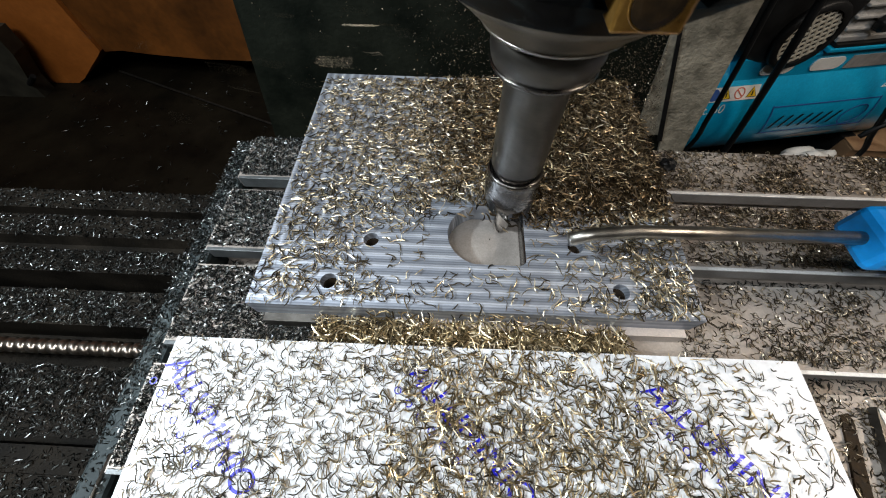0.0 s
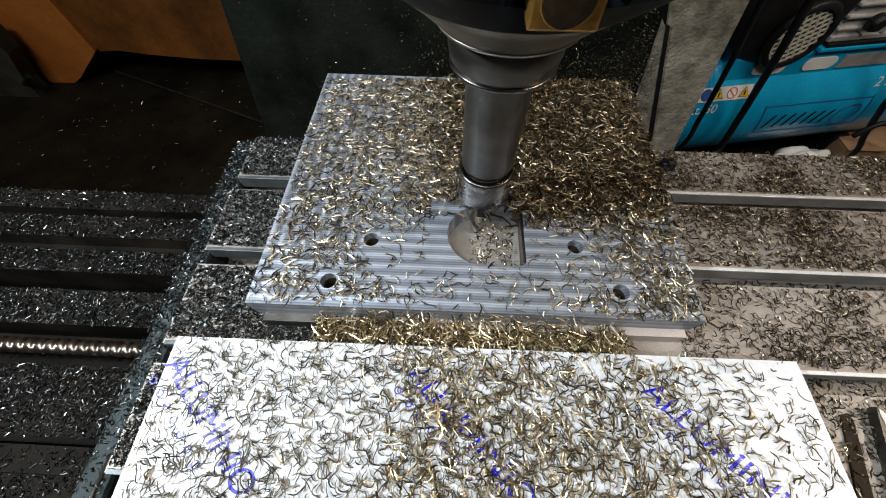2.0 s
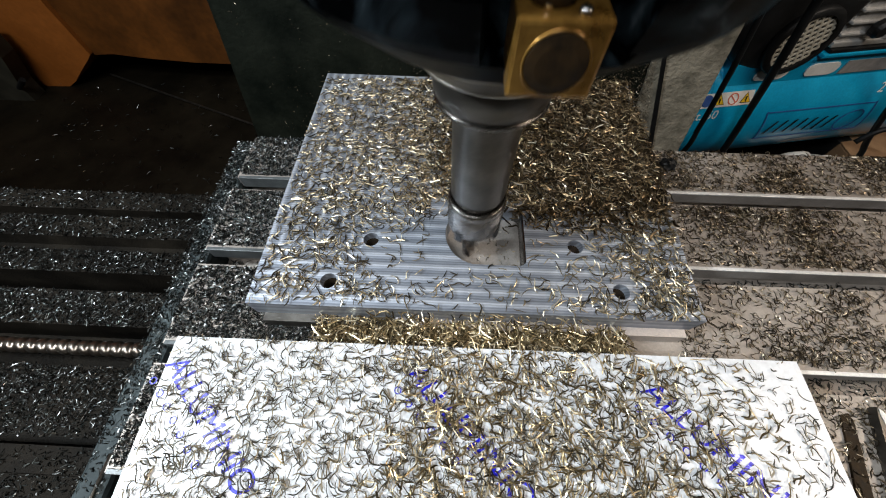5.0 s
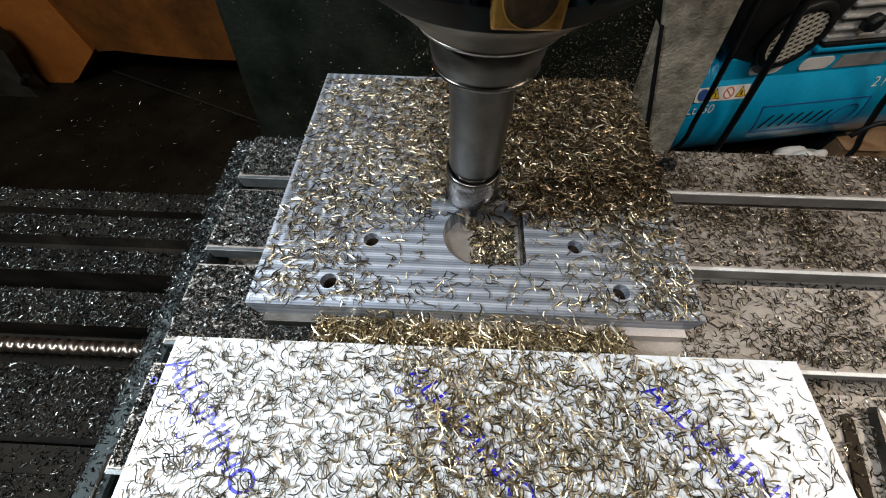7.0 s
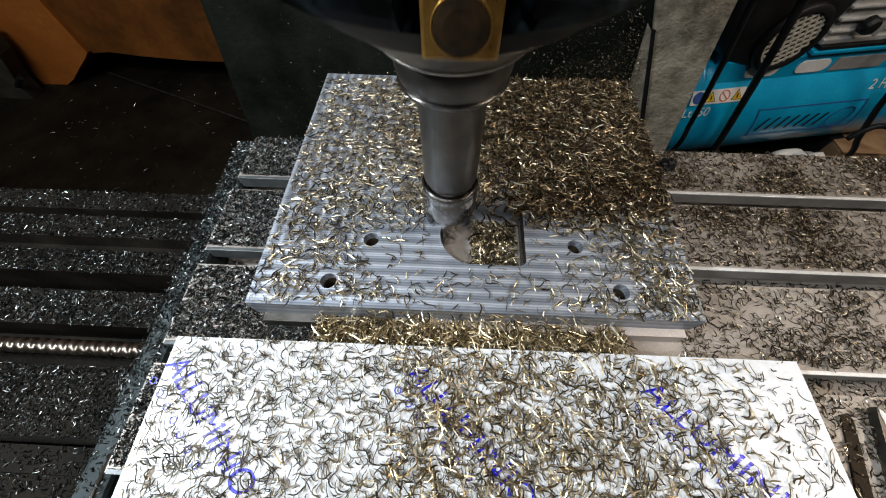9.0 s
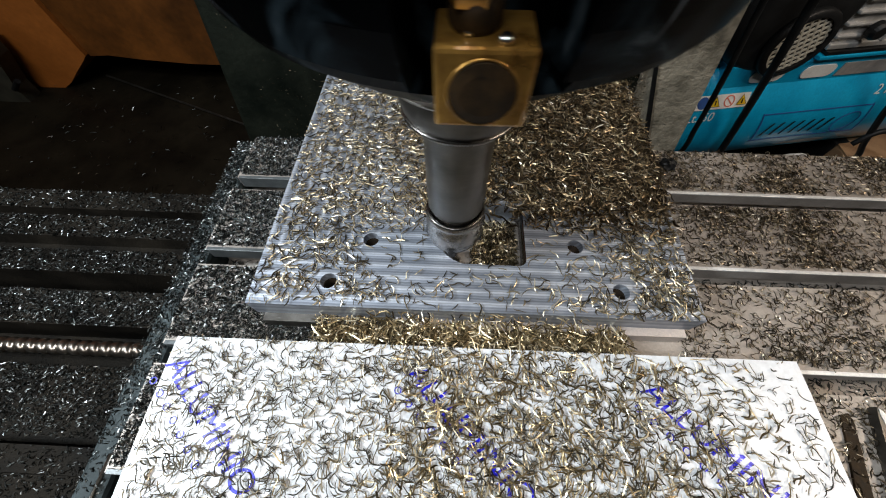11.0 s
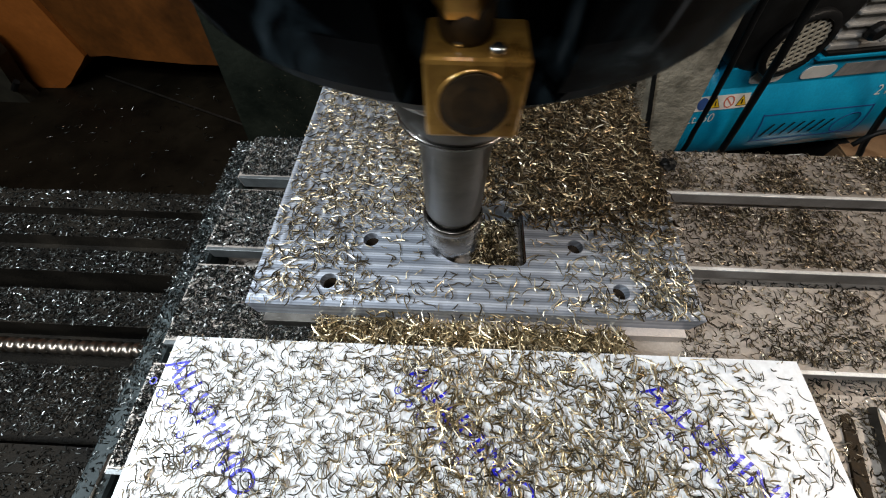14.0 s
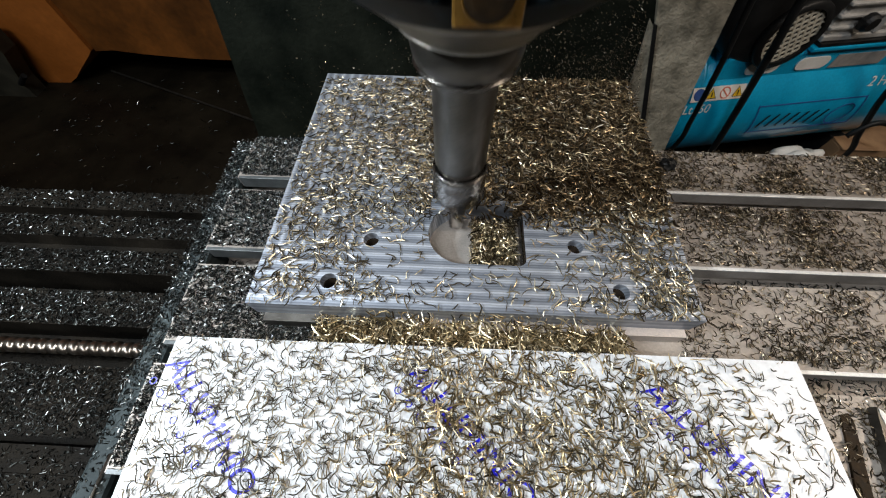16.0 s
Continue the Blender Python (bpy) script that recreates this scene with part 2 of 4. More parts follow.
M_BLACK = surface("black_plastic", (0.004, 0.004, 0.004), (0.012, 0.012, 0.012), 30, (0.4, 0.6), 0.0, 0.15, 0.0006, 400, 0.0, 0.25)
M_ALU = surface("die_cast_aluminium", (0.40, 0.385, 0.36), (0.62, 0.60, 0.57), 30, (0.35, 0.55), 0.5, 0.2, 0.0006, 300)
M_LABEL = surface("label_white", (0.62, 0.60, 0.55), (0.74, 0.72, 0.68), 40, (0.4, 0.6), 0.0, 0.0)
M_YELLOW = surface("label_yellow", (0.72, 0.45, 0.01), (0.85, 0.56, 0.02), 60, (0.4, 0.6), 0.0, 0.0)
M_REDINK = surface("label_red", (0.5, 0.10, 0.06), (0.62, 0.16, 0.1), 60, (0.4, 0.6), 0.0, 0.0)
M_NAVY = surface("label_navy", (0.02, 0.06, 0.2), (0.03, 0.09, 0.3), 60, (0.4, 0.6), 0.0, 0.0)
M_BEIGE = surface("grille_beige", (0.34, 0.31, 0.25), (0.46, 0.42, 0.34), 60, (0.4, 0.6), 0.0, 0.0)
M_GREYLABEL = surface("grey_label", (0.18, 0.17, 0.16), (0.30, 0.28, 0.26), 60, (0.5, 0.7), 0.0, 0.0)
M_ENDPAINT = surface("grey_blue_paint", (0.030, 0.040, 0.042), (0.070, 0.088, 0.090), 30, (0.6, 0.8), 0.0, 0.3, 0.0006, 300, 0.0, 0.2)
M_CARD = surface("brown_card", (0.22, 0.12, 0.06), (0.34, 0.2, 0.1), 20, (0.7, 0.9), 0.0, 0.1)
M_GUN = surface("blue_gun_plastic", (0.0, 0.24, 0.72), (0.005, 0.33, 0.85), 14, (0.3, 0.45), 0.0, 0.05, 0.0004, 200)
M_TUBE = surface("dull_tube_steel", (0.32, 0.30, 0.26), (0.5, 0.47, 0.42), 60, (0.25, 0.42), 1.0, 0.05)
C_BRIGHT = chip_material("bright_chips", [(0.0, (0.028, 0.023, 0.015)), (0.40, (0.16, 0.130, 0.086)), (0.70, (0.40, 0.332, 0.215)), (0.90, (0.70, 0.60, 0.42)), (1.0, (1.0, 0.94, 0.82))], 0.36, 0.85)
C_AMBER = chip_material("amber_chips", [(0.0, (0.045, 0.033, 0.016)), (0.40, (0.22, 0.165, 0.085)), (0.75, (0.54, 0.42, 0.24)), (1.0, (1.0, 0.91, 0.70))], 0.34, 0.85)
C_SHEET = chip_material("thin_chips", [(0.0, (0.040, 0.036, 0.028)), (0.50, (0.130, 0.113, 0.084)), (0.84, (0.30, 0.245, 0.155)), (1.0, (0.85, 0.76, 0.60))], 0.42, 0.75)
C_DARK = chip_material("dark_chips", [(0.0, (0.024, 0.018, 0.012)), (0.60, (0.105, 0.082, 0.054)), (0.86, (0.30, 0.235, 0.15)), (1.0, (0.85, 0.74, 0.58))], 0.34, 0.9)
C_POCKET = chip_material("pocket_chips", [(0.0, (0.02, 0.015, 0.008)), (0.45, (0.12, 0.095, 0.055)), (0.8, (0.42, 0.33, 0.19)), (1.0, (0.95, 0.85, 0.66))], 0.33, 0.88)
C_BROWN = chip_material("shaded_brown_chips", [(0.0, (0.012, 0.008, 0.004)), (0.6, (0.06, 0.042, 0.022)), (0.9, (0.17, 0.12, 0.065)), (1.0, (0.5, 0.38, 0.22))], 0.4, 0.8)
C_HEAP = chip_material("brown_gold_chips", [(0.0, (0.018, 0.012, 0.006)), (0.45, (0.115, 0.082, 0.045)), (0.75, (0.33, 0.250, 0.145)), (0.92, (0.62, 0.50, 0.32)), (1.0, (0.97, 0.90, 0.76))], 0.34, 0.88)
C_FINE = chip_material("fine_chips", [(0.0, (0.010, 0.011, 0.010)), (0.62, (0.045, 0.049, 0.046)), (0.90, (0.17, 0.18, 0.175)), (1.0, (0.75, 0.77, 0.77))], 0.38)

# ---- shapes ----


def mesh_of(name, bm, mat, smooth=False):
    me = bpy.data.meshes.new(name)
    bm.to_mesh(me)
    bm.free()
    me.materials.append(mat)
    if smooth:
        for p in me.polygons:
            p.use_smooth = True
    return me


def part(name, bm, mat, parent=None, label="", smooth=False):
    ob = new(name, mesh_of(name, bm, mat, smooth))
    if parent:
        ob.parent = parent
    return tagged(ob, label)


def thing(name, label, category, group="", kind=""):
    return tagged(new(name), label, category, group, kind)


def box(bm, lo, hi, bevel=0.0, m=None):
    r = bmesh.ops.create_cube(bm, size=1.0)
    c = [(a + b) / 2 for a, b in zip(lo, hi)]
    d = [b - a for a, b in zip(lo, hi)]
    for v in r["verts"]:
        v.co = Vector((c[0] + v.co.x * d[0], c[1] + v.co.y * d[1], c[2] + v.co.z * d[2]))
    verts = r["verts"]
    if bevel:
        e = list({e for v in verts for e in v.link_edges})
        out = bmesh.ops.bevel(bm, geom=e, offset=bevel, segments=4 if bevel > 0.05 else 2, affect="EDGES", profile=0.5)
        verts = list({v for f in out["faces"] for v in f.verts} | {v for v in verts if v.is_valid})
    if m is not None:
        bmesh.ops.transform(bm, matrix=m, verts=[v for v in verts if v.is_valid])
    return bm


def solid(lo, hi, bevel=0.0, m=None):
    return box(bmesh.new(), lo, hi, bevel, m)


def lathe(profile, steps=48, m=None):
    """A turned solid about z from rows of (radius, height)."""
    bm = bmesh.new()
    rings = []
    for r, z in profile:
        if r <= 1e-6:
            rings.append([bm.verts.new((0, 0, z))])
        else:
            rings.append([bm.verts.new((r * math.cos(2 * math.pi * i / steps), r * math.sin(2 * math.pi * i / steps), z)) for i in range(steps)])
    for a, b in zip(rings, rings[1:]):
        for i in range(steps):
            j = (i + 1) % steps
            if len(a) == 1:
                bm.faces.new((a[0], b[j], b[i]))
            elif len(b) == 1:
                bm.faces.new((a[i], a[j], b[0]))
            else:
                bm.faces.new((a[i], a[j], b[j], b[i]))
    bmesh.ops.recalc_face_normals(bm, faces=bm.faces)
    if m is not None:
        bmesh.ops.transform(bm, matrix=m, verts=bm.verts)
    return bm


def along_x(profile, x0, x1):
    """A closed profile of (y, z) drawn along x."""
    bm = bmesh.new()
    a = [bm.verts.new((x0, y, z)) for y, z in profile]
    b = [bm.verts.new((x1, y, z)) for y, z in profile]
    n = len(profile)
    for i in range(n):
        bm.faces.new((a[i], a[(i + 1) % n], b[(i + 1) % n], b[i]))
    bm.faces.new(a)
    bm.faces.new(list(reversed(b)))
    bmesh.ops.recalc_face_normals(bm, faces=bm.faces)
    return bm


def slab(loops, top, thick):
    """A plate between top and top - thick with outline loops[0] and openings loops[1:], each a row of (x, y)."""
    bm = bmesh.new()
    edges = []
    for loop in loops:
        vs = [bm.verts.new((x, y, top)) for x, y in loop]
        edges += [bm.edges.new((vs[i], vs[(i + 1) % len(vs)])) for i in range(len(vs))]
    bmesh.ops.triangle_fill(bm, use_beauty=True, edges=edges)
    out = bmesh.ops.extrude_face_region(bm, geom=list(bm.faces))
    for v in [g for g in out["geom"] if isinstance(g, bmesh.types.BMVert)]:
        v.co.z = top - thick
    bmesh.ops.recalc_face_normals(bm, faces=bm.faces)
    return bm


def ring(cx, cy, r, n=20, a0=0.0, a1=360.0):
    full = a1 - a0 >= 360
    return [(cx + r * math.cos(radians(a0 + (a1 - a0) * i / (n if full else n - 1))), cy + r * math.sin(radians(a0 + (a1 - a0) * i / (n if full else n - 1)))) for i in range(n)]


def pipe(points, radius, steps=10):
    """A round rod through points."""
    bm = bmesh.new()
    pts = [Vector(p) for p in points]
    rows = []
    for i, p in enumerate(pts):
        d = (pts[min(i + 1, len(pts) - 1)] - pts[max(i - 1, 0)]).normalized()
        u = d.orthogonal().normalized() if i == 0 else (rows_u - d * rows_u.dot(d)).normalized()
        rows_u = u
        w = d.cross(u)
        rows.append([bm.verts.new(p + radius * (math.cos(2 * math.pi * k / steps) * u + math.sin(2 * math.pi * k / steps) * w)) for k in range(steps)])
    for a, b in zip(rows, rows[1:]):
        for k in range(steps):
            bm.faces.new((a[k], a[(k + 1) % steps], b[(k + 1) % steps], b[k]))
    bm.faces.new(list(reversed(rows[0])))
    bm.faces.new(rows[-1])
    bmesh.ops.recalc_face_normals(bm, faces=bm.faces)
    return bm


def lettering(name, body, size, mat, parent, m, thick=0.0002, label="", shear=0.0, bold=0.0):
    cu = bpy.data.curves.new(name, "FONT")
    cu.body, cu.size, cu.extrude, cu.shear, cu.offset = body, size, thick, shear, bold
    cu.align_x = "LEFT"
    tmp = new(name, cu)
    me = bpy.data.meshes.new_from_object(tmp.evaluated_get(bpy.context.evaluated_depsgraph_get()))
    bpy.data.objects.remove(tmp)
    me.materials.append(mat)
    ob = new(name, me)
    ob.parent = parent
    ob.matrix_basis = m
    return tagged(ob, label)


def swarf(name, places, length, width, bend, mat, label, seed, tilt=14.0):
    """Curled cuttings: one bent, slightly kinked three-sided sliver at each of places (x, y, z)."""
    rng = np.random.default_rng(seed)
    n, seg = len(places), 6 if length[1] > 0.005 else 3
    L = rng.uniform(length[0], length[1], n)
    W = rng.uniform(width[0], width[1], n)
    B = np.radians(rng.uniform(bend[0], bend[1], n)) * rng.choice([-1, 1], n)
    yaw, lean, rollv = rng.uniform(0, 2 * np.pi, n), np.radians(rng.normal(0, tilt, n)), rng.uniform(-0.7, 0.7, n)
    kink, shift = rng.uniform(0.0, 0.75, n), rng.uniform(0, 2 * np.pi, n)
    s = np.linspace(-0.5, 0.5, seg + 1)
    ang = B[:, None] * s[None, :] + kink[:, None] * np.sin(2 * np.pi * s[None, :] + shift[:, None])
    mid = (ang[:, 1:] + ang[:, :-1]) / 2
    zero = np.zeros((n, 1))
    cx = np.concatenate([zero, np.cumsum(np.cos(mid), axis=1)], axis=1) * L[:, None] / seg
    cy = np.concatenate([zero, np.cumsum(np.sin(mid), axis=1)], axis=1) * L[:, None] / seg
    cx, cy = cx - cx.mean(axis=1, keepdims=True), cy - cy.mean(axis=1, keepdims=True)
    taper = 1 - 0.55 * np.abs(2 * s) ** 4
    co = np.zeros((n, seg + 1, 3, 3))
    for k, (dn, dz) in enumerate(((-0.5, 0.0), (0.5, 0.0), (0.0, 0.55))):
        off = W[:, None] * taper[None, :] * dn
        co[:, :, k, 0] = cx - off * np.sin(ang)
        co[:, :, k, 1] = cy + off * np.cos(ang)
        co[:, :, k, 2] = W[:, None] * taper[None, :] * dz
    y1 = co[..., 1] * np.cos(rollv)[:, None, None] - co[..., 2] * np.sin(rollv)[:, None, None]
    z1 = co[..., 1] * np.sin(rollv)[:, None, None] + co[..., 2] * np.cos(rollv)[:, None, None]
    x2 = co[..., 0] * np.cos(lean)[:, None, None] - z1 * np.sin(lean)[:, None, None]
    z2 = co[..., 0] * np.sin(lean)[:, None, None] + z1 * np.cos(lean)[:, None, None]
    x3 = x2 * np.cos(yaw)[:, None, None] - y1 * np.sin(yaw)[:, None, None]
    y3 = x2 * np.sin(yaw)[:, None, None] + y1 * np.cos(yaw)[:, None, None]
    low = z2.reshape(n, -1).min(axis=1)
    P = np.asarray(places)
    out = np.stack([x3 + P[:, 0, None, None], y3 + P[:, 1, None, None], z2 - low[:, None, None] + P[:, 2, None, None]], -1).reshape(-1, 3)
    one = []
    for i in range(seg):
        for k in range(3):
            a, b = i * 3 + k, i * 3 + (k + 1) % 3
            one.append((a, b, b + 3, a + 3))
    faces = (np.array(one)[None] + (np.arange(n) * 3 * (seg + 1))[:, None, None]).reshape(-1, 4)
    me = bpy.data.meshes.new(name)
    me.from_pydata(out.tolist(), [], faces.tolist())
    me.materials.append(mat)
    return tagged(new(name, me), label, "metal chips", kind="stuff")


def scatter(n, x, y, z, seed, keep=None):
    """n places in a rectangle at height z, thinned by keep(x, y) between 0 and 1."""
    rng = np.random.default_rng(seed)
    got = []
    while len(got) < n:
        px, py = rng.uniform(*x), rng.uniform(*y)
        if keep is None or rng.random() < keep(px, py):
            got.append((px, py, z + rng.uniform(0, 0.0012)))
    return np.array(got)


RIDERS, SLIDERS = [], []

# ---- shop ----
FLOOR_Z = -0.51


def build_shop():
    bm = bmesh.new()
    bmesh.ops.create_grid(bm, x_segments=40, y_segments=40, size=4.0)
    for v in bm.verts:
        v.co.z = FLOOR_Z + 0.004 * noise.noise(v.co * 3)
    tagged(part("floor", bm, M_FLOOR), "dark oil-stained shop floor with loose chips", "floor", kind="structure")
    for name, lo, hi in (("wall_north", (-4, 2.2, FLOOR_Z), (4, 2.35, 2.3)), ("wall_south", (-4, -2.8, FLOOR_Z), (4, -2.65, 2.3)),
                         ("wall_east", (3.3, -2.65, FLOOR_Z), (3.45, 2.2, 2.3)), ("wall_west", (-3.45, -2.65, FLOOR_Z), (-3.3, 2.2, 2.3))):
        tagged(part(name, solid(lo, hi), M_WALL), "grey-brown plastered workshop wall", "wall", kind="structure")
    tagged(part("ceiling", solid((-4, -2.8, 2.3), (4, 2.35, 2.4)), M_CEIL), "plain grey workshop ceiling", "ceiling", kind="structure")


def build_column():
    col = thing("machine_column", "tapered grey-green cast column of the milling machine", "machine column")
    bm = bmesh.new()
    y0, y1 = 0.42, 0.95
    rows = [(-0.51, -0.372, 0.424), (-0.183, -0.311, 0.355), (0.9, -0.11, 0.136)]
    ring_rows = []
    for z, xa, xb in rows:
        ring_rows.append([bm.verts.new(p) for p in ((xa, y0, z), (xb, y0, z), (xb, y1, z), (xa, y1, z))])
    for a, b in zip(ring_rows, ring_rows[1:]):
        for i in range(4):
            bm.faces.new((a[i], a[(i + 1) % 4], b[(i + 1) % 4], b[i]))
    bm.faces.new(ring_rows[0])
    bm.faces.new(ring_rows[-1])
    bmesh.ops.recalc_face_normals(bm, faces=bm.faces)
    bmesh.ops.bevel(bm, geom=list(bm.edges), offset=0.008, segments=3, affect="EDGES")
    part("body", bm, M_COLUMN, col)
    def face(outline, y, thick):
        bm = slab([outline], 0, thick)
        bmesh.ops.transform(bm, matrix=pose(0, y, 0, 90, 0, 0), verts=bm.verts)
        return bm
    part("way_cover", face([(0.193, 0.10), (0.248, -0.03), (0.303, -0.165), (0.345, -0.27), (0.371, -0.27), (0.350, -0.183), (0.300, 0.07)], 0.4135, 0.006), M_PANEL, col, "gritty tan way cover")
    part("cover_edge", face([(0.231, -0.005), (0.238, -0.012), (0.294, -0.149), (0.300, -0.165), (0.262, -0.165)], 0.4125, 0.004), M_PANEL, col, "bare gritty edge of the way cover")
    part("gap", face([(0.236, -0.008), (0.241, -0.010), (0.3075, -0.175), (0.3005, -0.175)], 0.4105, 0.002), M_BLACK, col, "dark joint beside the way cover")


def build_orange():
    ob = thing("orange_cabinet", "worn orange painted steel machine cabinet on the floor", "cabinet")
    part("body", solid((-2.4, 1.05, -0.385), (-0.42, 1.9, 1.2), 0.05), M_ORANGE, ob, "", True)
    bm = slab([[(-2.0, -0.51), (-1.27, -0.51), (-1.23, -0.49), (-1.18, -0.455), (-1.12, -0.415), (-1.10, -0.40), (-1.10, 1.1), (-2.0, 1.1)]], 0, 0.8)
    bmesh.ops.transform(bm, matrix=pose(0, 0.976, 0, 90, 0, 0), verts=bm.verts)
    part("skirt", bm, M_ORANGE, ob)
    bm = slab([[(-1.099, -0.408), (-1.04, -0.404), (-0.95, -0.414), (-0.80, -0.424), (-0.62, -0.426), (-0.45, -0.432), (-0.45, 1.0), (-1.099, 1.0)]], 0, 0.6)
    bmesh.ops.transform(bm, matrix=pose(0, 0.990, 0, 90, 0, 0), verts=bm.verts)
    part("side_panel", bm, M_ORANGE_SHADE, ob, "brown-orange panel with its shade painted in")
    part("plinth", solid((-1.16, 1.16, FLOOR_Z), (-0.45, 1.85, -0.43), 0.005), M_BLACK, ob, "black recessed plinth")
    post = thing("dark_post", "dark upright steel post beside the orange cabinet", "post")
    bm = slab([[(-1.62, -0.51), (-1.335, -0.51), (-1.33, -0.46), (-1.285, -0.37), (-1.275, -0.31), (-1.62, -0.30)]], 0, 0.05)
    bmesh.ops.transform(bm, matrix=pose(0, 0.90, 0, 90, 0, 0), verts=bm.verts)
    part("shaft", bm, M_POST, post)
    part("lever", pipe([(-1.33, 0.895, -0.46), (-1.275, 0.885, -0.425)], 0.007), M_BLACK, post)
    rod = thing("steel_rod", "long thin steel rod lying on the floor", "rod")
    part("bar", pipe([(-1.15, 1.03, FLOOR_Z + 0.012), (-0.52, 0.78, FLOOR_Z + 0.012)], 0.003), M_HOLDER, rod)


def build_compressor():
    """A fifty litre compressor; its own x runs along the tank."""
    top = thing("air_compressor", "teal fifty litre air compressor with black motor shroud", "compressor")
    top.matrix_world = pose(0.69, 0.80, -0.315, 0, 0, 10.8)
    r = 0.155
    prof = [(0, -0.305), (0.06, -0.30), (0.115, -0.28), (0.147, -0.25), (r, -0.215), (r, 0.40), (0.147, 0.43), (0.115, 0.465), (0.06, 0.485), (0, 0.49)]
    part("tank", lathe(prof, 72, pose(0, 0, 0, 0, 90, 0)), M_TEAL, top, "", True)
    part("weld_seam", lathe([(r - 0.001, -0.212), (r + 0.0012, -0.210), (r + 0.0012, -0.206), (r - 0.001, -0.204)], 72, pose(0, 0, 0, 0, 90, 0)), M_TEAL, top, "", True)
    for x in (-0.17, 0.33):
        part("foot", solid((x - 0.02, -0.12, FLOOR_Z + 0.315), (x + 0.02, 0.12, -0.12), 0.004), M_BLACK, top)
    # bracket that carries the motor, with long openings
    part("motor_bracket", solid((-0.19, -0.125, 0.07), (0.44, 0.11, 0.138), 0.006), M_TEAL, top)
    part("bracket_lip", solid((-0.03, -0.133, 0.138), (0.44, 0.11, 0.1455), 0.002), M_TEAL, top)
    part("gasket", solid((-0.02, -0.131, 0.1457), (0.25, 0.10, 0.1525), 0.001), M_BLACK, top)
    for x in (-0.102, 0.006):
        bm = slab([ring(0.022, 0, 0.0125, 10, -90, 90) + ring(-0.022, 0, 0.0125, 10, 90, 270)], 0, 0.002)
        bmesh.ops.transform(bm, matrix=pose(x, -0.1272, 0.1115, 90, 0, 0), verts=bm.verts)
        part("slot_opening", bm, M_LABEL, top, "pale oval opening")
    part("rating_plate", solid((0.052, -0.1268, 0.098), (0.166, -0.1252, 0.124), 0.0), M_GREYLABEL, top, "scratched grey rating plate")
    # fan shroud with grille
    base = pose(-0.110, -0.129, 0.176, 90, 0, 0)
    shroud = part("motor_shroud", lathe([(0, 0), (0.094, 0), (0.106, -0.006), (0.109, -0.02), (0.109, -0.20), (0, -0.20)], 56, pose(-0.135, -0.128, 0.225, 90, 0, 0)), M_BLACK, top, "black plastic motor shroud", True)
    part("grille_rim", lathe([(0.046, 0.0), (0.056, 0.0), (0.058, -0.004), (0.058, -0.012), (0.046, -0.012), (0.046, 0.0)], 48, base @ pose(0, 0, 0.012)), M_BLACK, shroud, "", True)
    part("grille_back", lathe([(0, 0.001), (0.046, 0.001), (0.046, 0.0), (0, 0.0)], 40, base), M_BLACK, shroud)
    for i in range(-4, 5):
        h = math.sqrt(max(0.0, 0.0455 ** 2 - (i * 0.0102) ** 2))
        if h > 0.008:
            part("grille_bar", solid((i * 0.0102 - 0.0017, -h, 0.006), (i * 0.0102 + 0.0017, h, 0.0085), 0, base @ pose(0, 0, 0, 0, 0, 30)), M_BEIGE, shroud)
            part("grille_bar", solid((-h, i * 0.0102 - 0.0017, 0.0062), (h, i * 0.0102 + 0.0017, 0.0088), 0, base @ pose(0, 0, 0, 0, 0, 30)), M_BEIGE, shroud)
    pump = part("pump_block", solid((-0.018, -0.118, 0.1527), (0.30, 0.06, 0.34), 0.010), M_ALU, top, "finned die-cast aluminium pump block")
    part("flange", solid((-0.022, -0.125, 0.1529), (0.30, 0.07, 0.163), 0.002), M_ALU, pump)
    for i in range(8):
        part("fin", solid((-0.022, -0.124, 0.172 + i * 0.02), (0.305, 0.065, 0.177 + i * 0.02), 0.0015), M_ALU, pump)
    for x in (0.075, 0.135):
        part("rib", solid((x, -0.127, 0.163), (x + 0.007, -0.11, 0.33), 0.002), M_ALU, pump)
    part("knob", lathe([(0, 0.016), (0.011, 0.016), (0.0145, 0.010), (0.0145, 0), (0, 0)], 20, pose(0.034, -0.1255, 0.187, 90, 0, 0)), M_BLACK, pump, "black round knob")
    part("pipe", pipe([(0.12, -0.14, 0.175), (0.17, -0.15, 0.20), (0.22, -0.15, 0.25), (0.24, -0.12, 0.32)], 0.007), M_ALU, pump, "", True)
    # print and stickers on the curved front
    def on_tank(x, a):
        """A frame on the tank's skin at x, a degrees above the front."""
        return pose(x, -(r + 0.0006) * math.cos(radians(a)), (r + 0.0006) * math.sin(radians(a)), 90 - a, 0, 0)
    mid, up = -0.171, 27.3
    sticker = part("warning_sticker", solid((-0.057, -0.0135, 0), (0.057, 0.0135, 0.0006), 0, on_tank(mid, up)), M_LABEL, top, "white warning sticker with yellow triangles")
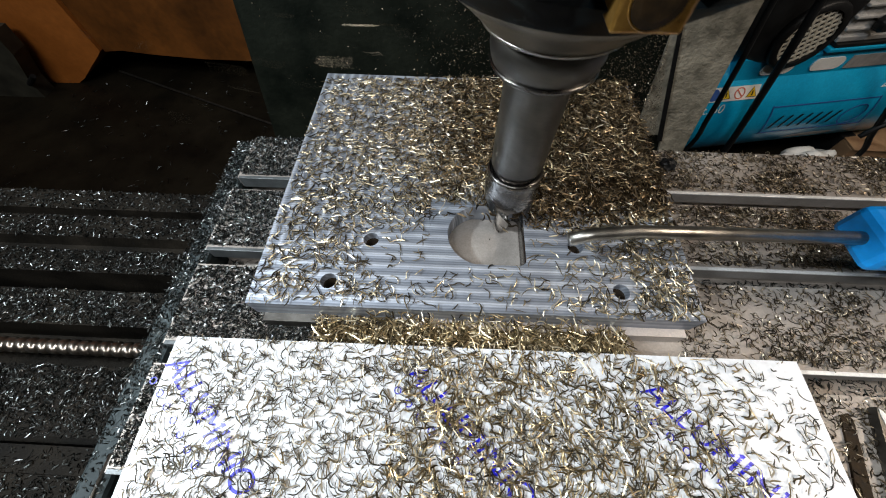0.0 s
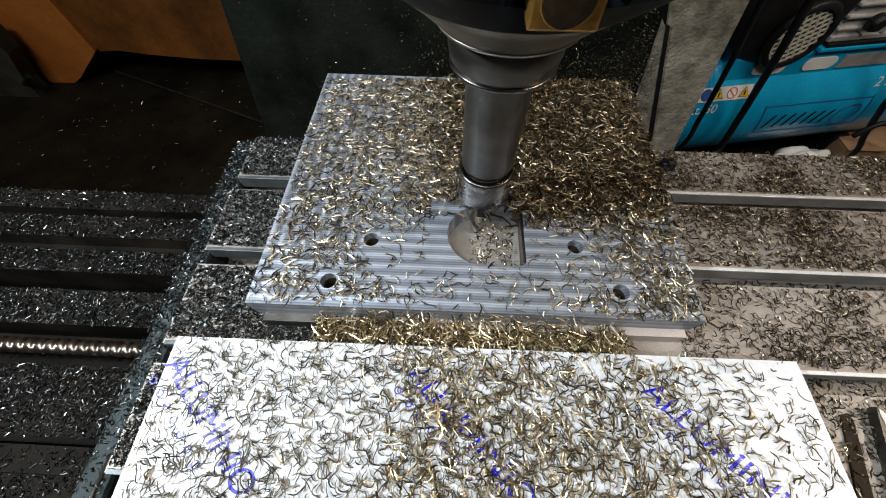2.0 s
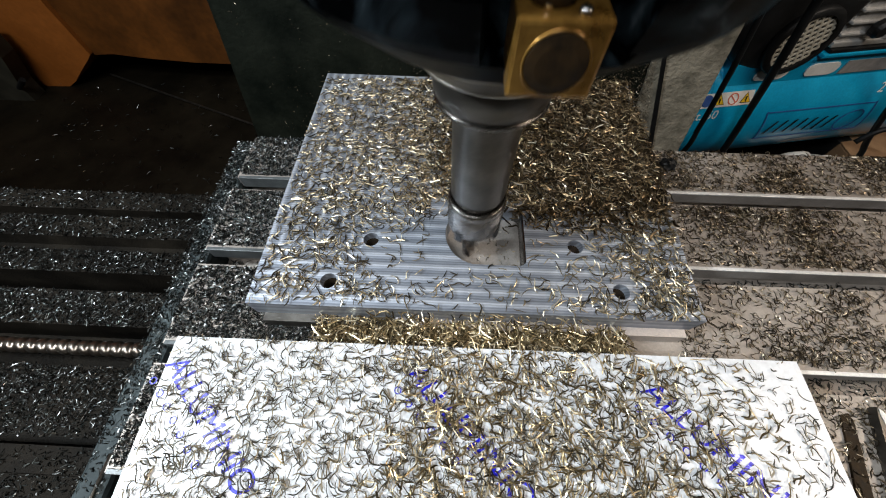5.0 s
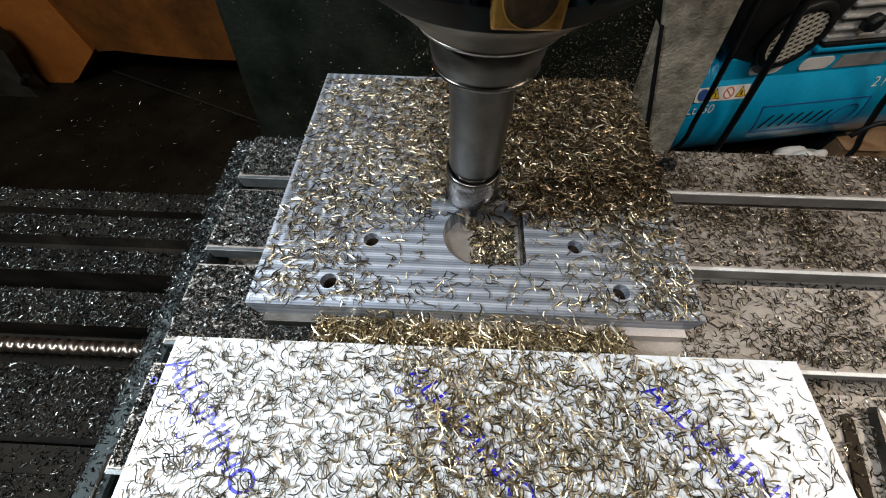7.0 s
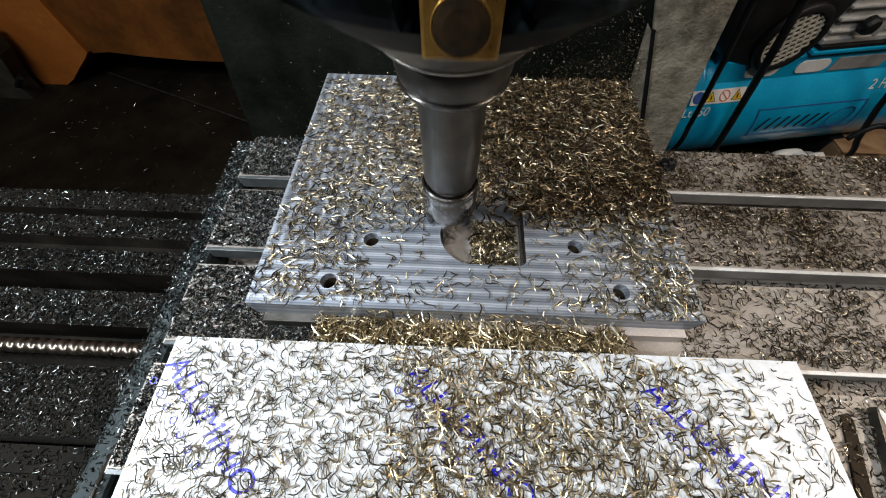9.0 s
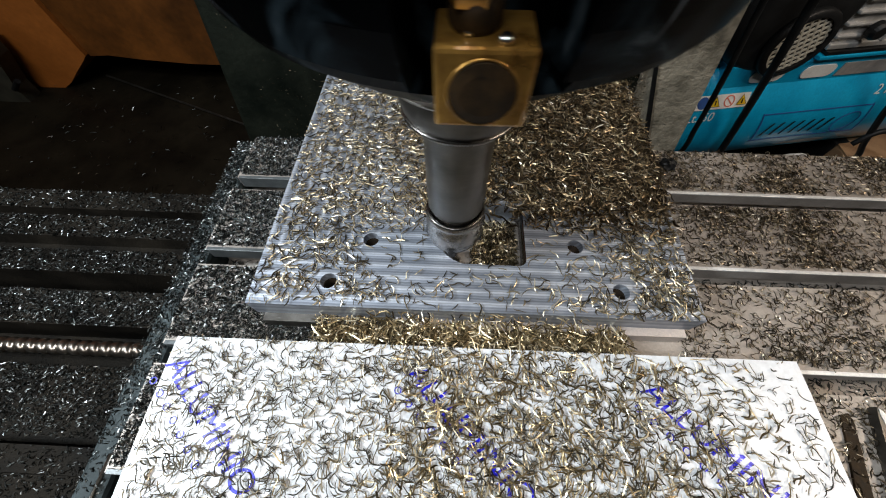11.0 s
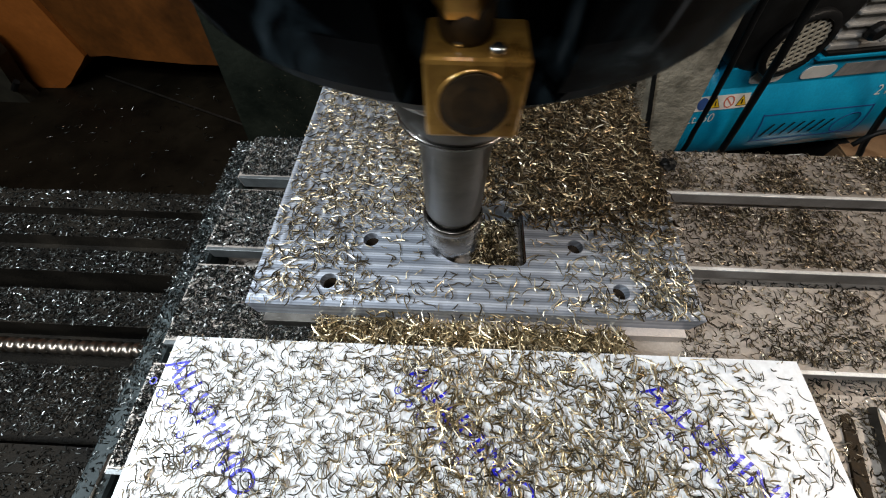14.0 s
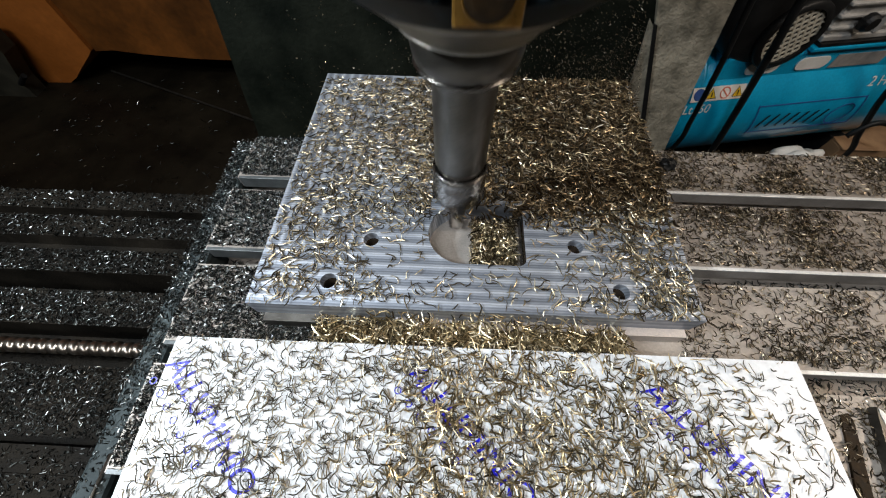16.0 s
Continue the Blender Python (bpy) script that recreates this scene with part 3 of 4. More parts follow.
    for i, x in enumerate((-0.042, -0.015, 0.014, 0.042)):
        if i in (1, 3):
            for size, mat, lift in ((0.0138, M_BLACK, 0.0008), (0.0115, M_YELLOW, 0.0012)):
                bm = bmesh.new()
                bmesh.ops.create_circle(bm, cap_ends=True, segments=3, radius=size, matrix=on_tank(mid + x, up) @ pose(0, -0.0025, lift, 0, 0, 0))
                part("triangle", bm, mat, sticker)
            part("mark", solid((-0.0012, -0.006, 0.0014), (0.0012, 0.003, 0.0018), 0, on_tank(mid + x, up)), M_BLACK, sticker)
        else:
            part("disc", lathe([(0.0092, 0.001), (0.0112, 0.001), (0.0112, 0.0016), (0.0092, 0.0016), (0.0092, 0.001)] if i == 2 else [(0, 0.001), (0.0115, 0.001), (0.0115, 0.0016), (0, 0.0016)], 24, on_tank(mid + x, up)), M_REDINK if i == 2 else M_NAVY, sticker)
            if i == 2:
                part("bar", solid((-0.001, -0.0095, 0.001), (0.001, 0.0095, 0.0016), 0, on_tank(mid + x, up) @ pose(0, 0, 0, 0, 0, 45)), M_REDINK, sticker)
    lettering("capacity_print", "Lt. 50", 0.026, M_LABEL, top, on_tank(-0.236, 13.5), label="white capacity print")
    lettering("power_print", "2 HP", 0.029, M_LABEL, top, on_tank(0.174, 21.5), label="white power print")
    # worn nameplate: a slanted outline with plain strokes in place of the name
    for lo, hi, a in ((-0.055, 0.195, 13.5), (-0.035, 0.225, -13.0)):
        part("name_frame", solid((lo, -0.0012, 0), (hi, 0.0012, 0.0006), 0, on_tank(0.0, a)), M_NAVY, top)
    for xs, n in ((-0.045, 7), (0.21, 7)):
        for k in range(n):
            part("name_frame", solid((-0.0012, -0.0056, 0), (0.0012, 0.0056, 0.0006), 0, on_tank(xs + 0.012 - k * 0.004, -11.5 + k * 4.0) @ pose(0, 0, 0, 0, 0, 18)), M_NAVY, top)
    for k in range(7):
        part("name_stroke", solid((-0.0022, -0.017, 0.0008), (0.0022, 0.017, 0.0014), 0, on_tank(-0.022 + k * 0.0235, -0.5) @ pose(0, 0, 0, 0, 0, -14)), M_BLACK, top)
    part("name_ring", lathe([(0.0245, 0.0008), (0.027, 0.0008), (0.027, 0.0014), (0.0245, 0.0014), (0.0245, 0.0008)], 36, on_tank(0.165, -0.5)), M_NAVY, top)
    torn = slab([[(-0.062, -0.006), (-0.05, 0.008), (0.01, 0.012), (0.055, 0.009), (0.062, -0.003), (0.03, -0.010), (-0.02, -0.008)]], 0.0006, 0.0005)
    bmesh.ops.transform(torn, matrix=on_tank(0.13, -25), verts=torn.verts)
    part("torn_sticker", torn, M_GREYLABEL, top, "torn pale sticker remains")
    cables = (("power_cable", [(0.35, 0.55, 0.42), (0.415, 0.55, 0.02), (0.449, 0.55, -0.138), (0.468, 0.55, -0.241), (0.474, 0.55, -0.32), (0.43, 0.56, FLOOR_Z + 0.006)], 0.0045),
              ("air_hose", [(0.43, 0.60, 0.42), (0.50, 0.60, 0.10), (0.535, 0.60, -0.058), (0.557, 0.60, -0.148), (0.603, 0.60, -0.351), (0.62, 0.60, FLOOR_Z + 0.009)], 0.0066),
              ("rubber_hose", [(0.86, 0.66, -0.12), (0.907, 0.66, -0.256), (0.931, 0.66, -0.307), (0.961, 0.66, -0.362), (0.991, 0.66, -0.412), (1.0, 0.66, FLOOR_Z + 0.006)], 0.006),
              ("looped_hose", [(0.93, 0.655, -0.36), (0.95, 0.655, -0.325), (0.99, 0.655, -0.325), (1.05, 0.655, -0.36), (1.10, 0.655, -0.43), (1.12, 0.66, FLOOR_Z + 0.006)], 0.006))
    box_ob = thing("cardboard_box", "small brown cardboard box on the floor", "box")
    part("carton", solid((1.02, 0.70, FLOOR_Z), (1.22, 0.84, FLOOR_Z + 0.07), 0.003), M_CARD, box_ob)
    part("flap", solid((1.02, 0.695, FLOOR_Z + 0.0705), (1.12, 0.84, FLOOR_Z + 0.074), 0.001), M_CARD, box_ob)
    for name, pts, rad in cables:
        fine = []
        P = [Vector(p) for p in pts]
        for i in range(len(P) - 1):
            a, b, c, d = P[max(i - 1, 0)], P[i], P[i + 1], P[min(i + 2, len(P) - 1)]
            for k in range(6):
                u = k / 6
                fine.append(0.5 * ((2 * b) + (c - a) * u + (2 * a - 5 * b + 4 * c - d) * u * u + (3 * b - a - 3 * c + d) * u ** 3))
        fine.append(P[-1])
        tagged(part(name, pipe(fine, rad), M_BLACK, None, "", True), "black rubber cable hanging down beside the compressor", "cable")
    bag = bmesh.new()
    bmesh.ops.create_icosphere(bag, subdivisions=4, radius=1.0)
    for v in bag.verts:
        v.co = Vector((v.co.x * 0.075, v.co.y * 0.045, v.co.z * 0.055)) * (1 + 0.35 * noise.noise(v.co * 2.3))
        v.co.z = max(v.co.z, -0.040)
    bmesh.ops.translate(bag, vec=(0.89, 0.655, FLOOR_Z + 0.042), verts=bag.verts)
    tagged(part("crumpled_bag", bag, M_LABEL, None, "", True), "crumpled white plastic bag on the floor", "bag")


# ---- spindle head ----
AX, AY = 0.020, 0.115


def build_head():
    head = thing("spindle_head", "dark enamelled milling spindle head above the table", "spindle head")
    head.matrix_world = pose(AX, AY, 0)
    bm = lathe([(0, 0.1545), (0.0415, 0.1545), (0.0425, 0.1552), (0.0500, 0.1618), (0.0540, 0.1653), (0.0548, 0.1660), (0.0550, 0.1662), (0.0568, 0.1690), (0.0588, 0.1765), (0.0605, 0.190), (0.0615, 0.205), (0.063, 0.6), (0, 0.6)], 240)
    for v in bm.verts:  # a flat recess takes the coolant block
        if -0.0085 < v.co.x < 0.0130 and v.co.y < 0 and v.co.z > 0.1661:
            v.co.y = max(v.co.y, -0.0485)
    part("housing", bm, M_HEAD, head)
    nose = part("nose_ring", lathe([(0, 0.1405), (0.0205, 0.1405), (0.0215, 0.1390), (0.0236, 0.1386), (0.0250, 0.1394), (0.0262, 0.1412), (0.0340, 0.1484), (0.0412, 0.1543), (0.0412, 0.1552), (0, 0.1552)], 80), M_NOSE, head, "oily bare steel spindle nose", True)
    part("nose_rim", lathe([(0.0210, 0.1383), (0.0240, 0.1383), (0.0252, 0.1392), (0.0258, 0.1402), (0.0248, 0.1404), (0.0210, 0.1398), (0.0210, 0.1383)], 80), M_TUBE, nose, "rubbed bright rim", True)
    part("head_casting", solid((-0.10, 0.05, 0.22), (0.10, 0.34, 0.60), 0.02), M_HEAD, head)
    nozzle = part("coolant_block", solid((-0.0046, -0.0588, 0.1640), (0.0084, -0.0490, 0.1754), 0.0006), M_BRASS, head, "tarnished brass coolant block")
    part("bore", lathe([(0.0046, -0.0030), (0.0046, 0.0001), (0.0049, 0.0002), (0.0050, 0.0), (0.0050, -0.0030)], 32, pose(0.0019, -0.0588, 0.1694, 90, 0, 0)), M_BRASS, nozzle, "worn rim of a round bore", True)
    # a solid dark disc paints the shade inside the round recess
    part("bore_shade", lathe([(0, 0.0006), (0.0030, 0.0006), (0.0045, 0.0003), (0.0046, -0.0004), (0, -0.0004)], 28, pose(0.0019, -0.0588, 0.1694, 90, 0, 0)), M_DARK, nozzle, "dark disc painted for the shade in the round bore")
    part("fitting", lathe([(0, 0), (0.0034, 0), (0.0036, 0.001), (0.0036, 0.006), (0.0028, 0.0065), (0.0028, 0.05), (0, 0.05)], 6, pose(-0.0002, -0.0535, 0.1790, 10, 0, 0)), M_BRASS, nozzle, "brass hexagon fitting")
    part("elbow", lathe([(0, 0), (0.0030, 0), (0.0034, 0.001), (0.0034, 0.004), (0, 0.005)], 24, pose(0.0004, -0.0532, 0.1752)), M_DARK, nozzle, "dark oily elbow", True)
    for bx, by in ((-0.0003, -0.0556), (0.0042, -0.0572)):
        part("bolt", lathe([(0, 0.0009), (0.0006, 0.0009), (0.0009, 0.0006), (0.0009, 0), (0, 0)], 20, pose(bx, by, 0.1755)), M_CARBIDE, nozzle, "shiny socket bolt", True)
    tool = new("tool_holder", mesh_of("tool_holder", lathe([(0, 0.1385), (0.0194, 0.1385), (0.0206, 0.1375), (0.0208, 0.1300), (0.0200, 0.1262), (0.0188, 0.1238), (0.0176, 0.1226),
                                         (0.0146, 0.1212), (0.0138, 0.1190), (0.0134, 0.110), (0.0130, 0.072), (0.0122, 0.0695), (0, 0.0695)], 64), M_HOLDER, True))
    tool.parent = head
    tagged(tool, "blackened steel collet holder")
    part("lip", lathe([(0.0186, 0.1246), (0.0199, 0.1249), (0.0203, 0.1240), (0.0196, 0.1230), (0.0182, 0.1227), (0.0186, 0.1246)], 64), M_NUT, tool, "worn bright lip", True)
    part("neck", lathe([(0, 0.0696), (0.0112, 0.0696), (0.0112, 0.064), (0, 0.064)], 48), M_CARBIDE, tool, "bright ground neck", True)
    part("collet_nut", lathe([(0.0114, 0.064), (0.0122, 0.0668), (0.0130, 0.0676), (0.0138, 0.0674), (0.0143, 0.0664), (0.0143, 0.0640), (0.0140, 0.0630), (0.0143, 0.0620), (0.0143, 0.0490), (0.0137, 0.0455), (0.0118, 0.0435), (0.0070, 0.0430), (0, 0.0440)], 64), M_NUT, tool, "smooth grey steel collet nut", True)
    for k in range(4):
        a = 45 + 90 * k
        part("wrench_notch", solid((-0.0022, -0.0010, -0.004), (0.0022, 0.0006, 0.004), 0.0003, pose(0.0137 * math.cos(radians(a)), 0.0137 * math.sin(radians(a)), 0.0465, 0, 0, a + 90)), M_BLACK, tool)
    # two-flute end mill
    bm = bmesh.new()
    steps, rows = 24, 30
    prev = None
    for k in range(rows):
        z = 0.0445 - k * (0.0445 - 0.0125) / (rows - 1)
        cut = min(1.0, max(0.0, (0.036 - z) / 0.004))
        cur = []
        for i in range(steps):
            a = 2 * math.pi * i / steps
            rr = 0.0050 * (1 - cut * 0.36 * max(0.0, math.sin(2 * (a - (0.036 - z) * 190))) ** 0.6)
            cur.append(bm.verts.new((rr * math.cos(a), rr * math.sin(a), z)))
        if prev:
            for i in range(steps):
                bm.faces.new((prev[i], cur[i], cur[(i + 1) % steps], prev[(i + 1) % steps]))
        prev = cur
    bm.faces.new(prev)
    bmesh.ops.recalc_face_normals(bm, faces=bm.faces)
    part("end_mill", bm, M_CARBIDE, tool, "bright carbide end mill")
    return tool


# ---- table and saddle ----
SLOTS = (0.1696, 0.1066, 0.0436, -0.0194)


def build_table():
    table = thing("milling_table", "grey cast iron milling table with T-slots and chips", "milling table")
    back, front, w = 0.2135, -0.075, 0.0112
    prof = [(back, -0.040), (back, -0.001), (back - 0.001, 0.0)]
    for y in SLOTS:
        prof += [(y, 0.0), (y, -0.010), (y + 0.006, -0.010), (y + 0.006, -0.026), (y - w - 0.006, -0.026), (y - w - 0.006, -0.010), (y - w, -0.010), (y - w, 0.0)]
    prof += [(front + 0.001, 0.0), (front, -0.001), (front, -0.040)]
    part("bed", along_x(prof, -0.165, 0.80), M_CAST, table)
    for y in SLOTS:
        part("slot_wall", solid((-0.090, y - 0.0009, -0.0098), (0.799, y + 0.0014, -0.0002), 0.0002), M_SLOTFACE, table, "grey side of a T-slot")
        # pale strip paints the highlight that the slot's chamfer reflects
        part("slot_edge", solid((-0.0899, y - 0.0011, -0.0008), (0.7988, y + 0.0012, 0.0006), 0.0003), M_SLOT, table, "T-slot edge with the chamfer's highlight painted on")
        part("slot_end", solid((-0.164, y - 0.0009, -0.0098), (-0.0901, y + 0.0016, 0.0005), 0.0003), M_SLOTEND, table, "dark grey end of a T-slot edge")
    part("end_rail", pipe([(-0.170, front + 0.01, -0.0052), (-0.170, -0.012, -0.0052)], 0.0008), M_TUBE, table, "thin bright oil pipe", True)
    part("end_cover", solid((-0.182, front, -0.03), (-0.1655, back + 0.002, -0.006), 0.003), M_ENDPAINT, table, "grey-blue painted end cover")
    RIDERS.append(table)
    screw = thing("ball_screw", "oily steel ball screw running under the table", "ball screw")
    screw.matrix_world = pose(0, 0.053, -0.0725)
    bm = bmesh.new()
    steps, turns, lead = 20, 50, 0.0085
    prev = None
    for k in range(turns * 8 + 1):
        x = -0.56 + k * lead / 8
        cur = []
        for i in range(steps):
            a = 2 * math.pi * i / steps
            u = ((x / lead) - i / steps) % 1.0
            rr = 0.0060 - 0.0016 * max(0.0, math.cos(2 * math.pi * u)) ** 0.7
            cur.append(bm.verts.new((x, rr * math.cos(a), rr * math.sin(a))))
        if prev:
            for i in range(steps):
                bm.faces.new((prev[i], prev[(i + 1) % steps], cur[(i + 1) % steps], cur[i]))
        prev = cur
    bmesh.ops.recalc_face_normals(bm, faces=bm.faces)
    part("thread", bm, M_SCREW, screw, "", True)
    RIDERS.append(screw)


def build_saddle():
    saddle = thing("saddle", "oily dark machine saddle with stepped ways under chips", "machine saddle")
    z = -0.07
    prof = [(0.205, -0.20), (0.205, z), (0.183, z), (0.183, z - 0.012), (0.176, z - 0.012), (0.176, z - 0.002), (0.153, z - 0.002), (0.150, z - 0.014), (0.142, z - 0.014), (0.140, z - 0.004), (0.118, z - 0.004), (0.118, -0.14), (0.102, -0.14),
            (0.102, z - 0.006), (0.072, z - 0.008), (0.072, -0.12), (0.040, -0.12), (0.040, z - 0.008), (-0.008, z - 0.006), (-0.008, z - 0.03), (-0.013, z - 0.03), (-0.013, z + 0.002), (-0.029, z + 0.002), (-0.031, z - 0.012), (-0.10, z - 0.012), (-0.10, -0.20)]
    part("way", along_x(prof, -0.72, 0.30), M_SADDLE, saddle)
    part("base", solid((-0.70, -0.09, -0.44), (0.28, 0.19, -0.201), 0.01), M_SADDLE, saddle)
    SLIDERS.append(saddle)


# ---- work on the table ----
TOP = 0.025
HOLES = ((-0.0476, 0.104), (0.0734, 0.1043), (-0.0675, 0.0761), (0.0945, 0.0766))


def build_work():
    work = thing("aluminium_plate", "milled aluminium plate with pocket and drilled holes", "metal workpiece")
    outline = [(-0.1098, 0.0612), (0.1356, 0.0618), (0.1385, 0.2605), (-0.1082, 0.2640)]
    holes = [ring(x, y, 0.0046) for x, y in ((-0.0476, 0.1040), (0.0734, 0.1043), (-0.0675, 0.0761), (0.0945, 0.0766))]
    p0, p1, q0, q1 = -0.0125, 0.0440, 0.0900, 0.1318
    r = 0.0045
    pocket = ring(p1 - r, q0 + r, r, 6, -90, 0) + ring(p1 - r, q1 - r, r, 6, 0, 90) + ring(p0 + 0.0195, (q0 + q1) / 2, (q1 - q0) / 2, 18, 96, 264)
    part("upper_plate", slab([outline] + holes + [pocket], TOP, 0.0148), M_PLATE, work)
    # one sub-plate in two halves: lit right and shaded left painted by material
    part("sub_plate", slab([[(-0.030, 0.0568), (0.1330, 0.0572), (0.1345, 0.2560), (-0.030, 0.2566)], holes[1], holes[3]], 0.0100, 0.0100), M_SAWN, work, "sawn aluminium sub-plate")
    part("sub_plate_shaded", slab([[(-0.1055, 0.0566), (-0.0303, 0.0566), (-0.0303, 0.2566), (-0.1045, 0.2570)], holes[0], holes[2]], 0.0100, 0.0100), M_HOLDER, work, "left half of the sub-plate, its unlit face painted dark")
    # black linings put the shade of the deep holes into their colour
    for a, b in HOLES:
        part("bore", lathe([(0.0, 0.0006), (0.0042, 0.0006), (0.0042, 0.0190), (0.0052, 0.0190)], 20, pose(a, b, 0)), M_DARK, work, "black lining with a bolt hole's depth shade painted in", True)
    # liner on the right wall only, darkened to hold the pocket's shadow
    inner = ring(p1 - r, q0 + r, r - 0.0003, 6, -90, 0) + ring(p1 - r, q1 - r, r - 0.0003, 6, 0, 90)
    bm = bmesh.new()
    rows = [[bm.verts.new((x, y, z)) for x, y in loop] for loop, z in ((inner, TOP - 0.0006), (inner, 0.0104), (pocket[:12], 0.0104), (pocket[:12], TOP - 0.0006))]
    for a, b in zip(rows, rows[1:] + rows[:1]):
        for k in range(11):
            bm.faces.new((a[k], a[k + 1], b[k + 1], b[k]))
    bmesh.ops.recalc_face_normals(bm, faces=bm.faces)
    part("pocket_wall", bm, M_BORE, work, "smooth milled pocket wall, its shade painted dark", True)
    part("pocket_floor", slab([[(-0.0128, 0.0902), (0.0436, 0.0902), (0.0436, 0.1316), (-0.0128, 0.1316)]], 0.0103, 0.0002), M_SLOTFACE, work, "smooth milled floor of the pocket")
    # stock that the cutter has still to remove; it gives way under the plate's face
    x1 = 0.0000
    arc = [(x1 + 0.0190 - 0.0212 * math.cos(radians(a)), (q0 + q1) / 2 + 0.0212 * math.sin(radians(a))) for a in range(-80, 81, 10)]
    stock = part("uncut_stock", slab([[(x1 - 0.016, q0 - 0.001)] + arc + [(x1 - 0.016, q1 + 0.001)]], TOP - 0.0002, 0.0140), M_PLATE, work)
    RIDERS.append(work)
    return stock


def build_sheet():
    sheet = thing("filmed_sheet", "aluminium sheet under white protective film with blue print", "metal sheet")
    zt = 0.010
    outline = [(-0.1500, 0.0455), (0.1880, 0.0470), (0.1862, -0.10), (-0.1465, -0.10)]
    part("sheet_metal", slab([outline], zt - 0.0004, zt - 0.0004), M_SAWN, sheet)
    part("film", slab([[(x * 0.9995, y - 0.0001) for x, y in outline]], zt, 0.0003), M_FILM, sheet, "white protective film")
    for x, y in ((-0.150, 0.0300), (-0.022, 0.0310), (0.1000, 0.0280)):
        lettering("print", "ALLUMINIO", 0.0155, M_INK, sheet, pose(x, y, zt + 0.0002, 0, 0, -44), 0.00005, "blue material print, partly rubbed off", 0.22)
        for i in range(7):
            m = pose(x, y, zt + 0.0002, 0, 0, -44) @ pose(0.004 + i * 0.0085, -0.0075, 0)
            part("small_print", lathe([(0.0014, 0), (0.0019, 0), (0.0019, 0.0001), (0.0014, 0.0001), (0.0014, 0)], 14, m), M_INK, sheet)
    RIDERS.append(sheet)


def build_bar():
    bar = thing("steel_chisel", "dark flat steel chisel lying on the table", "chisel")
    part("blade", slab([[(0.2238, 0.0268), (0.2268, 0.0225), (0.2262, 0.012), (0.2195, -0.03), (0.2145, -0.08), (0.2040, -0.08), (0.2105, -0.02), (0.2185, 0.010), (0.2222, 0.0230)]], 0.005, 0.005), M_HOLDER, bar)
    part("edge", slab([[(0.2240, 0.0262), (0.2262, 0.0228), (0.2250, 0.0130), (0.2235, 0.0125), (0.2232, 0.0225)]], 0.0054, 0.0003), M_SLOT, bar, "bright ground edge")
    RIDERS.append(bar)
    # thin black patch added for the dark shadow groove beside the chisel
    strip = thing("groove_shadow", "flat black patch painted for a shadowed groove among chips", "steel strip")
    part("shadow_patch", slab([[(0.2067, 0.0225), (0.2113, 0.0235), (0.2123, 0.0195), (0.2040, -0.012), (0.1945, -0.05), (0.1880, -0.05), (0.1940, -0.02), (0.2045, 0.0130)]], 0.0012, 0.0012), M_DARK, strip)
    RIDERS.append(strip)


def build_clumps():
    spots = ((0.166, 0.196, 0.006), (0.1905, 0.0655, 0.0035), (0.188, 0.0830, 0.0028), (0.240, 0.135, 0.004), (0.285, 0.188, 0.004), (0.205, 0.150, 0.0035))
    first = None
    for i, (x, y, r) in enumerate(spots):
        if first is None:
            bm = bmesh.new()
            bmesh.ops.create_icosphere(bm, subdivisions=3, radius=1.0)
            for v in bm.verts:
                v.co = v.co * (1 + 0.5 * noise.noise(v.co * 2.1)) * r
                v.co.z = max(0.0, v.co.z * 0.7 + 0.2 * r)
            first = tagged(part("swarf_clump", bm, M_BLACK), "small black oily clump of swarf on the table", "swarf clump", "oily clumps on the table")
            first.matrix_world = pose(x, y, 0)
            RIDERS.append(first)
        else:
            m = pose(x, y, 0, 0, 0, 57 * i)
            ob = copy_thing(first, m)
            ob.scale = (r / spots[0][2],) * 3
            ob.matrix_basis = m @ Matrix.Diagonal((*ob.scale, 1))
            RIDERS.append(ob)


